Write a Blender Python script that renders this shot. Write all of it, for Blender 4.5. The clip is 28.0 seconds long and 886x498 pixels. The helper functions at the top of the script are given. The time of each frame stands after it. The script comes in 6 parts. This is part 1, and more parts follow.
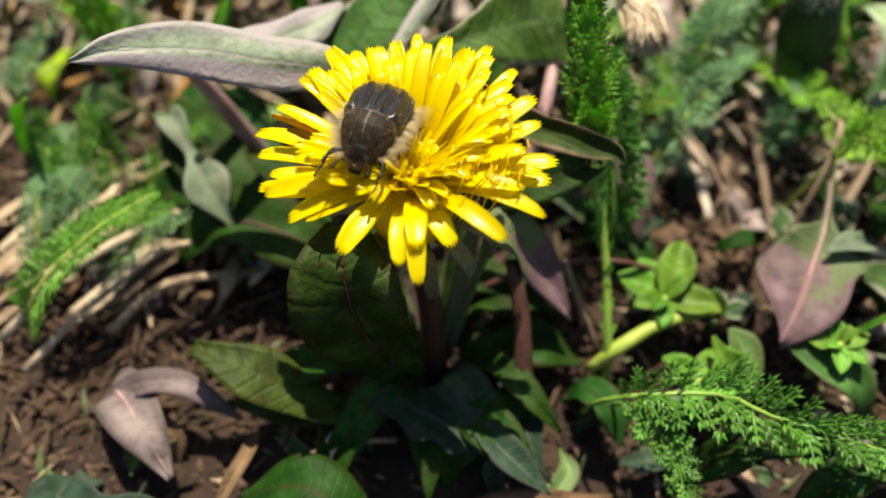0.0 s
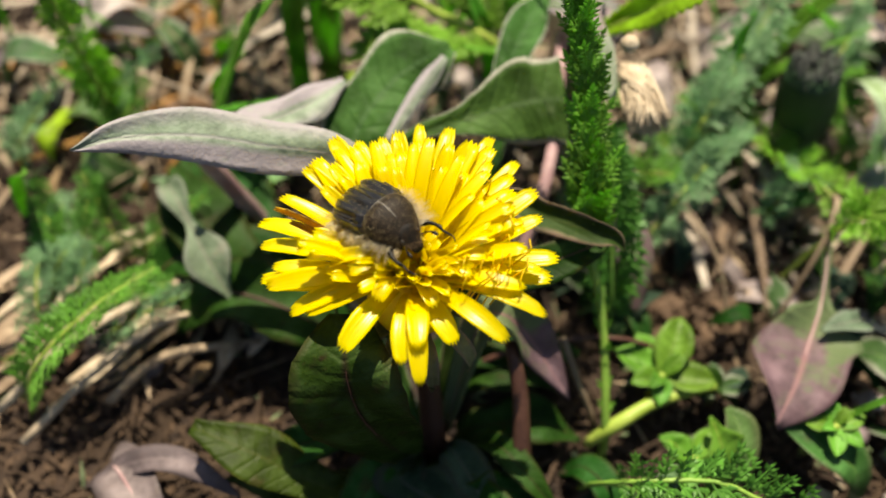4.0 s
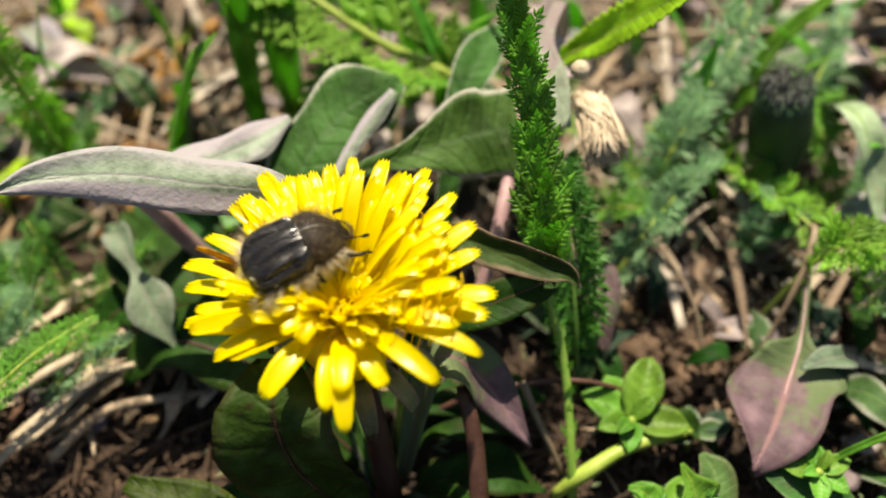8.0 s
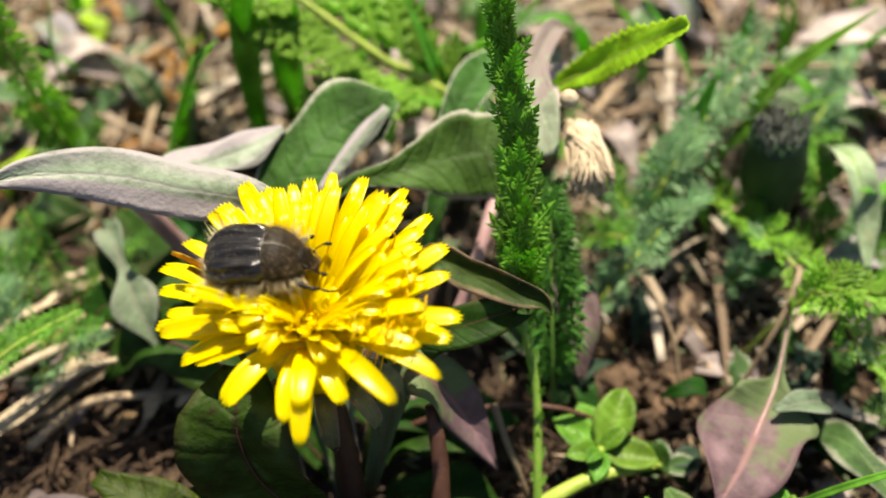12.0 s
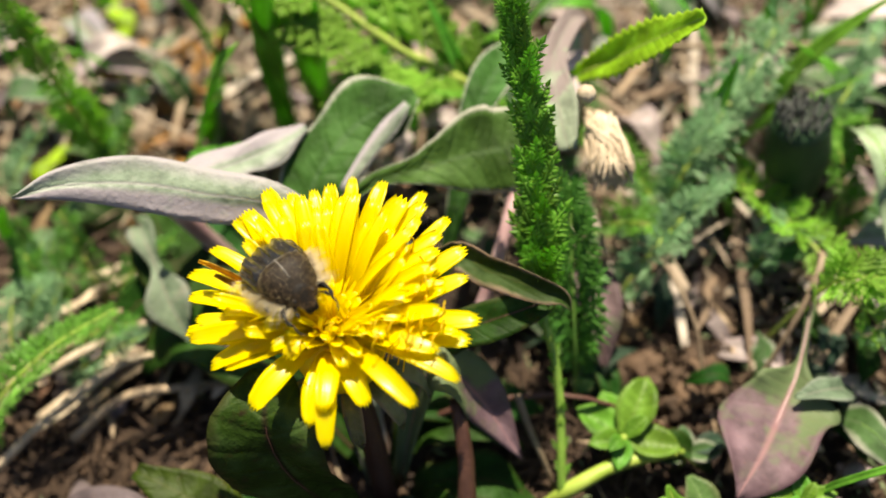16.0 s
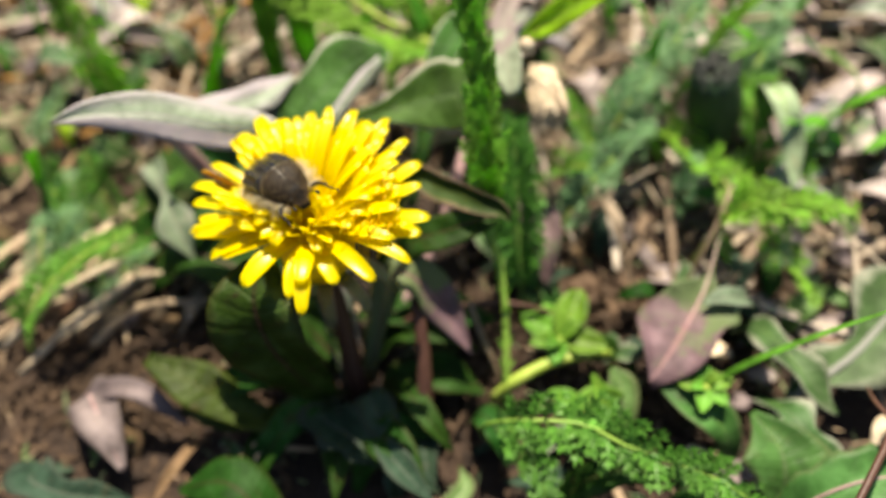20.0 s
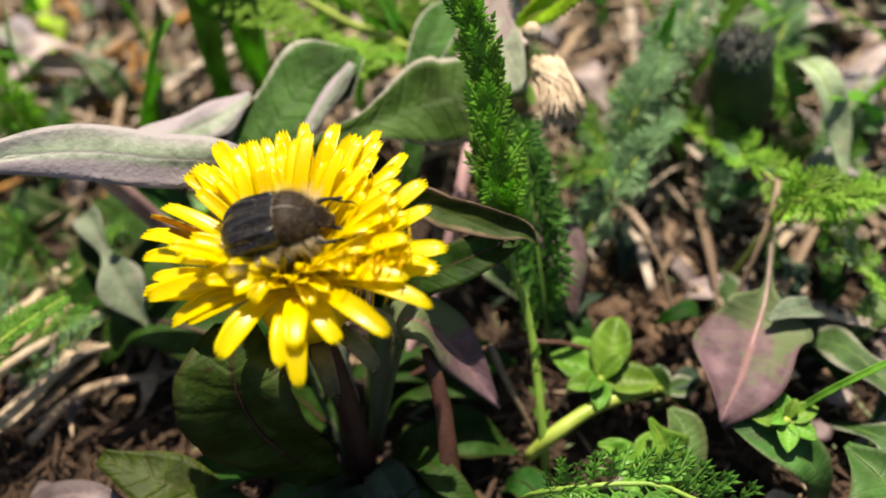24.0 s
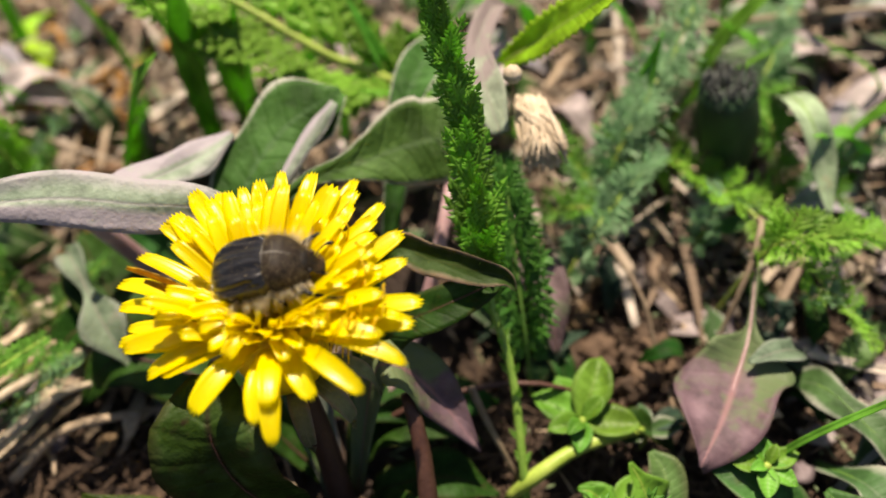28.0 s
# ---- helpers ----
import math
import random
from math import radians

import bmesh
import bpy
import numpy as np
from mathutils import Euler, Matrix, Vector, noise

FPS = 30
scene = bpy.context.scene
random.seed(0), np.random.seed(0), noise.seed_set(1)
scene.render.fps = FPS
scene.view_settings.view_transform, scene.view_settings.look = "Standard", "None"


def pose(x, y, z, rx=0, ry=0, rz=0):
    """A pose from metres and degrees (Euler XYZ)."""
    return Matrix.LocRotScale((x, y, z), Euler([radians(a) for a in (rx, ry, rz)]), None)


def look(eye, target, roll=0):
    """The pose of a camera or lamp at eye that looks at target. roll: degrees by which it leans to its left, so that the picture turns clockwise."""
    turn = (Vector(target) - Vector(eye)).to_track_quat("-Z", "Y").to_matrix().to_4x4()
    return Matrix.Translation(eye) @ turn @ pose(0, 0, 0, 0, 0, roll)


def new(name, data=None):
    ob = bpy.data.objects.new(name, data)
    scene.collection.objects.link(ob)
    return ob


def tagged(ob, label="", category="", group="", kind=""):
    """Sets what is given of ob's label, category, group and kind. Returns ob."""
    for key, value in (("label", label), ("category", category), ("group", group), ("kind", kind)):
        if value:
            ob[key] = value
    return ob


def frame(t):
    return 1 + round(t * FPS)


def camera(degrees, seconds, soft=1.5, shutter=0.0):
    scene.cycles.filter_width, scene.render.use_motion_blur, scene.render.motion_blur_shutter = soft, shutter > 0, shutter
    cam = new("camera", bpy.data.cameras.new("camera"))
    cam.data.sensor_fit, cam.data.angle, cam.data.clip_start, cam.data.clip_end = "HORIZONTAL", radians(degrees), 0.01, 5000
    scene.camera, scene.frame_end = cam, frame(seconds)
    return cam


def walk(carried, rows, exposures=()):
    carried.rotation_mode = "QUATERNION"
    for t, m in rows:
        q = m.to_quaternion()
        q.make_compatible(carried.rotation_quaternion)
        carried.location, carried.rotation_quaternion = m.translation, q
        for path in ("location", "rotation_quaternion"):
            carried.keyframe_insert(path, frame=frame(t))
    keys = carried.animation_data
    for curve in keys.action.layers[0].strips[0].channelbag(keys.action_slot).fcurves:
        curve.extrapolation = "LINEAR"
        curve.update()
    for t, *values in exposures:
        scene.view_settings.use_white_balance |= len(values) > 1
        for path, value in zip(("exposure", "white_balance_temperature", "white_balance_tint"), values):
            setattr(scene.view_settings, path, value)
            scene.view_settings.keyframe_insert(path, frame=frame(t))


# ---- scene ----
cam = camera(51.3, 28.0, soft=1.7)
PATH = [
    (0, (0.00226, 0.00298, 0.11067), (-0.0006, 0.9460, -1.6531), 1.9),
    (0.5, (-0.00189, 0.00696, 0.11212), (0.0240, 0.9195, -1.6674), 4.0),
    (1, (-0.00212, 0.00797, 0.11234), (0.0321, 0.9193, -1.6676), 4.5),
    (1.5, (-0.00045, 0.00822, 0.11177), (0.0241, 0.9218, -1.6672), 3.9),
    (2, (0.00274, 0.00658, 0.11066), (0.0023, 0.9266, -1.6652), 2.4),
    (2.5, (0.00592, 0.00734, 0.11125), (-0.0102, 0.9354, -1.6603), 1.4),
    (3, (0.00478, 0.00532, 0.11270), (-0.0132, 0.9601, -1.6446), 1.4),
    (3.5, (-0.00037, 0.01050, 0.11553), (0.0290, 0.9427, -1.6537), 4.2),
    (5.5, (0.00749, 0.01067, 0.11393), (-0.0459, 1.0580, -1.5891), -0.5),
    (6, (0.00622, 0.01014, 0.11669), (-0.0425, 1.0560, -1.5873), -0.7),
    (6.5, (0.00323, 0.01070, 0.11767), (-0.0418, 1.0534, -1.5884), -0.7),
    (7, (0.00488, 0.01039, 0.11415), (-0.0457, 1.0590, -1.5882), -1.1),
    (7.5, (0.00606, 0.01249, 0.11185), (-0.0484, 1.0541, -1.5946), -1.4),
    (8, (0.01007, 0.01209, 0.10969), (-0.0407, 1.0627, -1.5914), -1.2),
    (8.5, (0.01326, 0.01153, 0.10739), (-0.0421, 1.0828, -1.5806), -1.1),
    (9, (0.02225, 0.01151, 0.10735), (-0.0481, 1.0911, -1.5748), 0.5),
    (9.5, (0.02333, 0.01048, 0.10740), (-0.0745, 1.0803, -1.5796), 0.2),
    (10, (0.01823, 0.01338, 0.11097), (-0.0922, 1.0754, -1.5801), 0.4),
    (10.5, (0.01705, 0.01330, 0.11091), (-0.0976, 1.0779, -1.5783), 0.6),
    (11, (0.01781, 0.01366, 0.10909), (-0.0972, 1.0742, -1.5827), 0.4),
    (11.5, (0.01679, 0.01391, 0.10940), (-0.0966, 1.0723, -1.5838), 0.1),
    (12, (0.01535, 0.01324, 0.11123), (-0.0951, 1.0706, -1.5828), -0.2),
    (12.5, (0.01304, 0.01068, 0.11514), (-0.1003, 1.0512, -1.5891), -0.8),
    (14.5, (0.01560, 0.01471, 0.11306), (-0.1466, 0.9970, -1.6215), -4.1),
    (15, (0.01886, 0.01319, 0.11320), (-0.1546, 1.0009, -1.6172), -5.0),
    (15.5, (0.01610, 0.01607, 0.11437), (-0.1665, 0.9934, -1.6210), -5.2),
    (16, (0.01710, 0.01632, 0.11501), (-0.1698, 0.9860, -1.6242), -5.6),
    (16.5, (0.01541, 0.01618, 0.11446), (-0.1669, 1.0028, -1.6157), -5.5),
    (17, (0.01665, 0.01842, 0.11691), (-0.1714, 0.9833, -1.6248), -6.1),
    (17.5, (0.01551, 0.01779, 0.11545), (-0.1772, 0.9866, -1.6236), -6.4),
    (18, (0.01366, 0.01064, 0.11384), (-0.1781, 0.9871, -1.6210), -6.0),
    (18.5, (0.01417, 0.01272, 0.11544), (-0.1818, 0.9742, -1.6273), -6.1),
    (19, (0.01404, 0.01033, 0.11527), (-0.1756, 0.9816, -1.6227), -5.4),
    (19.5, (0.02138, -0.00070, 0.11824), (-0.1761, 0.9772, -1.6151), -5.5),
    (20, (0.02551, -0.00388, 0.12589), (-0.1749, 1.0026, -1.5907), -5.4),
    (20.5, (0.03056, -0.00758, 0.12830), (-0.1823, 1.0211, -1.5736), -5.8),
    (21, (0.03153, -0.00758, 0.13036), (-0.1853, 1.0525, -1.5517), -6.0),
    (21.5, (0.02325, 0.00375, 0.12154), (-0.1652, 1.0742, -1.5573), -5.1),
    (23.5, (0.01279, 0.00924, 0.10515), (-0.0609, 1.0856, -1.5789), -5.0),
    (24, (0.01595, 0.00759, 0.10777), (-0.0645, 1.0727, -1.5831), -4.9),
    (24.5, (0.01928, 0.00553, 0.11073), (-0.0601, 1.0694, -1.5810), -4.5),
    (25, (0.02024, 0.00452, 0.11208), (-0.0589, 1.0801, -1.5722), -4.7),
    (25.5, (0.01921, 0.00661, 0.11189), (-0.0601, 1.0758, -1.5765), -4.7),
    (26, (0.01880, 0.00915, 0.11100), (-0.0625, 1.0717, -1.5815), -4.8),
    (26.5, (0.02043, 0.01120, 0.10864), (-0.0600, 1.0693, -1.5866), -4.8),
    (27, (0.01996, 0.01195, 0.10803), (-0.0519, 1.0685, -1.5886), -4.5),
    (27.5, (0.01846, 0.01273, 0.10961), (-0.0658, 1.0747, -1.5831), -5.2),
    (28, (0.01860, 0.01256, 0.11035), (-0.0690, 1.0645, -1.5884), -5.2),
]
EXPOSURES = [(t, stops, 7150, tint + 6) for t, stops, tint in ((0, 0.78, 4), (3.5, 0.72, 4), (6, 0.84, 4), (8, 0.84, 4), (12, 0.97, 4), (17, 0.98, 5), (19, 0.9, 5), (20, 1.03, 5), (21, 0.99, 5), (24, 0.78, 11), (28, 0.75, 11))]
walk(cam, [(t, look(eye, target, roll)) for t, eye, target, roll in PATH], EXPOSURES)
cam.data.dof.use_dof = True
cam.data.dof.focus_distance = 0.092
cam.data.dof.aperture_fstop = 12.8

# ---- light ----
SUN_ELEVATION, SUN_AZIMUTH = 63.0, 0.0   # azimuth in degrees from +y towards +x
world = bpy.data.worlds.new("sky")
scene.world = world
world.use_nodes = True
wn = world.node_tree
sky = wn.nodes.new("ShaderNodeTexSky")
sky.sky_type = 'NISHITA'
sky.sun_disc = False
sky.sun_elevation = radians(SUN_ELEVATION)
sky.sun_rotation = radians(SUN_AZIMUTH)
wn.nodes["Background"].inputs[1].default_value = 0.055
wn.links.new(sky.outputs[0], wn.nodes["Background"].inputs[0])
sun_data = bpy.data.lights.new("sun", 'SUN')
sun_data.energy = 5.0
sun_data.angle = radians(0.5)
sun_data.color = (1.0, 0.93, 0.80)
sun = new("sun", sun_data)
_e, _a = radians(SUN_ELEVATION), radians(SUN_AZIMUTH)
sun_dir = Vector((math.sin(_a) * math.cos(_e), math.cos(_a) * math.cos(_e), math.sin(_e)))
sun.matrix_world = look(sun_dir * 2, (0, 0, 0))

MM = 0.001
rng = random.Random(7)


# ---- materials ----
def nodes_of(name):
    m = bpy.data.materials.new(name)
    m.use_nodes = True
    nt = m.node_tree
    return m, nt, nt.nodes["Principled BSDF"], nt.nodes["Material Output"]


def n_noise(nt, scale, detail=4.0, rough=0.55, vec=None):
    n = nt.nodes.new("ShaderNodeTexNoise")
    n.inputs["Scale"].default_value = scale
    n.inputs["Detail"].default_value = detail
    n.inputs["Roughness"].default_value = rough
    if vec is not None:
        nt.links.new(vec, n.inputs["Vector"])
    return n.outputs["Fac"]


def n_ramp(nt, fac, stops):
    r = nt.nodes.new("ShaderNodeValToRGB")
    while len(r.color_ramp.elements) < len(stops):
        r.color_ramp.elements.new(0.5)
    for el, (p, c) in zip(r.color_ramp.elements, stops):
        el.position = p
        el.color = (*c, 1)
    nt.links.new(fac, r.inputs[0])
    return r.outputs[0]


def n_mix(nt, fac, a, b, mode='MIX'):
    m = nt.nodes.new("ShaderNodeMix")
    m.data_type = 'RGBA'
    m.blend_type = mode
    for sock, v in ((m.inputs[0], fac), (m.inputs[6], a), (m.inputs[7], b)):
        if isinstance(v, (int, float)):
            sock.default_value = v
        elif isinstance(v, tuple):
            sock.default_value = (*v, 1)
        else:
            nt.links.new(v, sock)
    return m.outputs[2]


def n_math(nt, op, a, b=0.0, c=0.0):
    m = nt.nodes.new("ShaderNodeMath")
    m.operation = op
    for sock, v in zip(m.inputs, (a, b, c)):
        if isinstance(v, (int, float)):
            sock.default_value = v
        else:
            nt.links.new(v, sock)
    return m.outputs[0]


def n_attr(nt, name):
    a = nt.nodes.new("ShaderNodeAttribute")
    a.attribute_name = name
    return a.outputs["Fac"]


def n_coord(nt):
    return nt.nodes.new("ShaderNodeTexCoord").outputs["Object"]


def n_random(nt):
    return nt.nodes.new("ShaderNodeObjectInfo").outputs["Random"]


def n_bump(nt, bsdf, height, strength, dist):
    b = nt.nodes.new("ShaderNodeBump")
    b.inputs["Strength"].default_value = strength
    b.inputs["Distance"].default_value = dist
    nt.links.new(height, b.inputs["Height"])
    nt.links.new(b.outputs[0], bsdf.inputs["Normal"])
    return b.outputs[0]


def n_translucent(nt, bsdf, out, colour, share):
    t = nt.nodes.new("ShaderNodeBsdfTranslucent")
    if isinstance(colour, tuple):
        t.inputs[0].default_value = (*colour, 1)
    else:
        nt.links.new(colour, t.inputs[0])
    mix = nt.nodes.new("ShaderNodeMixShader")
    mix.inputs[0].default_value = share
    nt.links.new(bsdf.outputs[0], mix.inputs[1])
    nt.links.new(t.outputs[0], mix.inputs[2])
    nt.links.new(mix.outputs[0], out.inputs[0])


def leaf_mat(name, body, edge, rib, rough=0.5, edge_at=0.75, stain=(0.12, 0.08, 0.05), stain_amount=0.25,
             share=0.22, veins=7.0, vary=0.25, stain_scale=420, spec=0.25, foot=None, flank=0.0, soft=0.2, bump=0.34):
    """Leaf skin: body colour with noise, coloured margin, pale rib, branching veins."""
    m, nt, bsdf, out = nodes_of(name)
    co = n_coord(nt)
    e, al = n_attr(nt, "across"), n_attr(nt, "along")
    big = n_noise(nt, 220, 4, 0.6, co)
    fine = n_noise(nt, 1500, 5, 0.6, co)
    dark = tuple(c * 0.42 for c in body)
    light = tuple(min(1, c * 1.6 + 0.015) for c in body)
    col = n_ramp(nt, big, [(0.36, dark), (0.5, body), (0.64, light)])
    col = n_mix(nt, n_math(nt, 'MULTIPLY', fine, 0.35), col, tuple(c * 1.9 for c in body))
    ef = n_math(nt, 'ADD', e, n_math(nt, 'MULTIPLY', n_math(nt, 'SUBTRACT', big, 0.5), 4.5 * soft))
    if flank:
        ef = n_math(nt, 'ADD', ef, n_math(nt, 'MULTIPLY', n_attr(nt, "flank"), flank))
    mr = nt.nodes.new("ShaderNodeMapRange")
    mr.inputs["From Min"].default_value = edge_at - soft
    mr.inputs["From Max"].default_value = edge_at + soft
    nt.links.new(ef, mr.inputs["Value"])
    col = n_mix(nt, mr.outputs[0], col, edge)
    st = n_noise(nt, stain_scale, 3, 0.6, co)
    sm = nt.nodes.new("ShaderNodeMapRange")
    sm.inputs["From Min"].default_value = 0.60
    sm.inputs["From Max"].default_value = 0.72
    sm.inputs["To Max"].default_value = stain_amount
    nt.links.new(st, sm.inputs["Value"])
    col = n_mix(nt, sm.outputs[0], col, stain)
    if foot:
        fm = nt.nodes.new("ShaderNodeMapRange")
        fm.inputs["From Min"].default_value = 0.80
        fm.inputs["From Max"].default_value = 0.66
        nt.links.new(n_math(nt, 'ADD', al, n_math(nt, 'MULTIPLY', n_math(nt, 'SUBTRACT', st, 0.5), 1.1)), fm.inputs["Value"])
        col = n_mix(nt, n_math(nt, 'MULTIPLY', fm.outputs[0], 0.85), col, foot)
    # side veins run outwards and forwards from the rib
    ph = n_math(nt, 'SUBTRACT', n_math(nt, 'MULTIPLY', al, veins * 6.283), n_math(nt, 'MULTIPLY', e, 3.2))
    ph = n_math(nt, 'ADD', ph, n_math(nt, 'MULTIPLY', big, 2.5))
    v = n_math(nt, 'POWER', n_math(nt, 'ABSOLUTE', n_math(nt, 'SINE', ph)), 14.0)
    ribm = nt.nodes.new("ShaderNodeMapRange")
    ribm.inputs["From Min"].default_value = 0.10
    ribm.inputs["From Max"].default_value = 0.02
    nt.links.new(e, ribm.inputs["Value"])
    col = n_mix(nt, n_math(nt, 'MULTIPLY', v, 0.05), col, rib)
    col = n_mix(nt, n_math(nt, 'MULTIPLY', ribm.outputs[0], 0.75), col, rib)
    hs = nt.nodes.new("ShaderNodeHueSaturation")
    r = n_random(nt)
    nt.links.new(n_math(nt, 'ADD', n_math(nt, 'MULTIPLY', r, vary), 1.0 - vary / 2), hs.inputs["Value"])
    nt.links.new(n_math(nt, 'ADD', n_math(nt, 'MULTIPLY', r, 0.04), 0.48), hs.inputs["Hue"])
    nt.links.new(col, hs.inputs["Color"])
    col = hs.outputs[0]
    nt.links.new(col, bsdf.inputs["Base Color"])
    bsdf.inputs["Roughness"].default_value = rough
    bsdf.inputs["Specular IOR Level"].default_value = spec
    hgt = n_math(nt, 'SUBTRACT', n_math(nt, 'ADD', n_math(nt, 'MULTIPLY', fine, 0.5), big), n_math(nt, 'MULTIPLY', v, 0.3))
    n_bump(nt, bsdf, hgt, bump, 0.0004)
    n_translucent(nt, bsdf, out, n_mix(nt, 0.5, col, tuple(min(1, c * 2.2) for c in body)), share)
    return m


def plain_mat(name, a, b, rough=0.6, scale=400, bump=0.4, dist=0.0003, share=0.0, vary=0.3, metal=0.0, stretch=None, spec=0.4, grit=1.0):
    """Two-tone organic surface with grain at two scales."""
    m, nt, bsdf, out = nodes_of(name)
    co = n_coord(nt)
    if stretch:
        mp = nt.nodes.new("ShaderNodeMapping")
        mp.inputs["Scale"].default_value = stretch
        nt.links.new(co, mp.inputs[0])
        co = mp.outputs[0]
    big = n_noise(nt, scale, 4, 0.6, co)
    fine = n_noise(nt, scale * 6, 4, 0.6, co)
    col = n_ramp(nt, big, [(0.32, a), (0.68, b)])
    col = n_mix(nt, n_math(nt, 'MULTIPLY', fine, 0.5 * grit), col, tuple(c * 0.55 for c in a))
    hs = nt.nodes.new("ShaderNodeHueSaturation")
    nt.links.new(n_math(nt, 'ADD', n_math(nt, 'MULTIPLY', n_random(nt), vary), 1.0 - vary / 2), hs.inputs["Value"])
    nt.links.new(col, hs.inputs["Color"])
    col = hs.outputs[0]
    nt.links.new(col, bsdf.inputs["Base Color"])
    bsdf.inputs["Roughness"].default_value = rough
    bsdf.inputs["Metallic"].default_value = metal
    bsdf.inputs["Specular IOR Level"].default_value = spec
    n_bump(nt, bsdf, n_math(nt, 'ADD', big, n_math(nt, 'MULTIPLY', fine, 0.6)), bump, dist)
    if share:
        n_translucent(nt, bsdf, out, col, share)
    return m


def petal_mat():
    m, nt, bsdf, out = nodes_of("dandelion_petal")
    co = n_coord(nt)
    al, e = n_attr(nt, "along"), n_attr(nt, "side")
    col = n_ramp(nt, al, [(0.0, (0.90, 0.56, 0.0)), (0.3, (0.93, 0.72, 0.0)), (0.6, (0.94, 0.81, 0.0)), (1.0, (0.94, 0.84, 0.006))])
    big = n_noise(nt, 500, 3, 0.6, co)
    col = n_mix(nt, n_math(nt, 'MULTIPLY', big, 0.12), col, (0.92, 0.70, 0.0))
    g = n_math(nt, 'POWER', n_math(nt, 'ABSOLUTE', n_math(nt, 'SINE', n_math(nt, 'MULTIPLY', e, 7.85))), 6.0)
    col = n_mix(nt, n_math(nt, 'MULTIPLY', g, 0.07), col, (0.85, 0.52, 0.0))
    hs = nt.nodes.new("ShaderNodeHueSaturation")
    nt.links.new(n_math(nt, 'ADD', n_math(nt, 'MULTIPLY', n_random(nt), 0.16), 0.92), hs.inputs["Value"])
    nt.links.new(n_math(nt, 'ADD', n_math(nt, 'MULTIPLY', n_random(nt), 0.012), 0.494), hs.inputs["Hue"])
    nt.links.new(col, hs.inputs["Color"])
    nt.links.new(hs.outputs[0], bsdf.inputs["Base Color"])
    bsdf.inputs["Roughness"].default_value = 0.3
    bsdf.inputs["Specular IOR Level"].default_value = 0.7
    n_bump(nt, bsdf, n_math(nt, 'SUBTRACT', n_math(nt, 'MULTIPLY', big, 0.5), n_math(nt, 'MULTIPLY', g, 0.5)), 0.22, 0.0001)
    n_translucent(nt, bsdf, out, (0.97, 0.865, 0.0), 0.64)
    return m


def soil_mat():
    m, nt, bsdf, out = nodes_of("soil")
    co = n_coord(nt)
    big = n_noise(nt, 90, 6, 0.65, co)
    fine = n_noise(nt, 900, 6, 0.7, co)
    col = n_ramp(nt, big, [(0.3, (0.014, 0.008, 0.005)), (0.5, (0.030, 0.017, 0.010)), (0.74, (0.10, 0.060, 0.038))])
    col = n_mix(nt, n_math(nt, 'MULTIPLY', fine, 0.6), col, (0.05, 0.033, 0.024))
    hs = nt.nodes.new("ShaderNodeHueSaturation")
    nt.links.new(n_math(nt, 'ADD', n_math(nt, 'MULTIPLY', n_random(nt), 0.6), 0.7), hs.inputs["Value"])
    nt.links.new(col, hs.inputs["Color"])
    nt.links.new(hs.outputs[0], bsdf.inputs["Base Color"])
    bsdf.inputs["Roughness"].default_value = 0.95
    n_bump(nt, bsdf, n_math(nt, 'ADD', big, fine), 0.9, 0.0012)
    return m


def straw_mat():
    """Dry straw whose pieces differ from grey brown to pale tan."""
    m, nt, bsdf, out = nodes_of("straw_litter")
    co = n_coord(nt)
    geo = nt.nodes.new("ShaderNodeNewGeometry")
    col = n_ramp(nt, geo.outputs["Random Per Island"], [(0.0, (0.16, 0.10, 0.06)), (0.35, (0.31, 0.225, 0.15)), (0.7, (0.48, 0.39, 0.29)), (1.0, (0.66, 0.58, 0.49))])
    fine = n_noise(nt, 1400, 4, 0.6, co)
    col = n_mix(nt, n_math(nt, 'MULTIPLY', fine, 0.45), col, (0.14, 0.095, 0.06))
    nt.links.new(col, bsdf.inputs["Base Color"])
    bsdf.inputs["Roughness"].default_value = 0.65
    n_bump(nt, bsdf, fine, 0.5, 0.0003)
    n_translucent(nt, bsdf, out, col, 0.12)
    return m


M_PETAL = petal_mat()
M_STYLE = plain_mat("style_yellow", (0.90, 0.58, 0.004), (0.95, 0.74, 0.006), 0.5, 900, 0.2, share=0.35, grit=0.2)
M_PETAL_DRY = plain_mat("petal_brown", (0.50, 0.26, 0.02), (0.80, 0.52, 0.02), 0.6, 700, 0.3, share=0.3)
M_SOIL = soil_mat()
M_LEAF = leaf_mat("leaf_green", (0.075, 0.165, 0.045), (0.11, 0.15, 0.06), (0.30, 0.36, 0.20), 0.45)
M_LEAF_DULL = leaf_mat("leaf_dull_green", (0.05, 0.12, 0.025), (0.10, 0.09, 0.05), (0.10, 0.15, 0.06), 0.5, 0.98)
# Dark leaf green, deepened further so the colour carries deep shade
M_LEAF_DARK_SHADED = leaf_mat("leaf_dark_green_shaded", (0.012, 0.048, 0.005), (0.035, 0.028, 0.010), (0.035, 0.035, 0.012), 0.55, 0.98, stain=(0.05, 0.03, 0.015), stain_amount=0.5, share=0.15, spec=0.10)
# Reddish blotches on deep green; shade under the flower is in the base colour
M_LEAF_SHADE = leaf_mat("leaf_shaded_green_blotched", (0.018, 0.042, 0.0035), (0.045, 0.022, 0.012), (0.030, 0.018, 0.010), 0.5, 1.05, stain=(0.035, 0.016, 0.010), stain_amount=0.85, stain_scale=330, share=0.2, spec=0.15, bump=0.9)
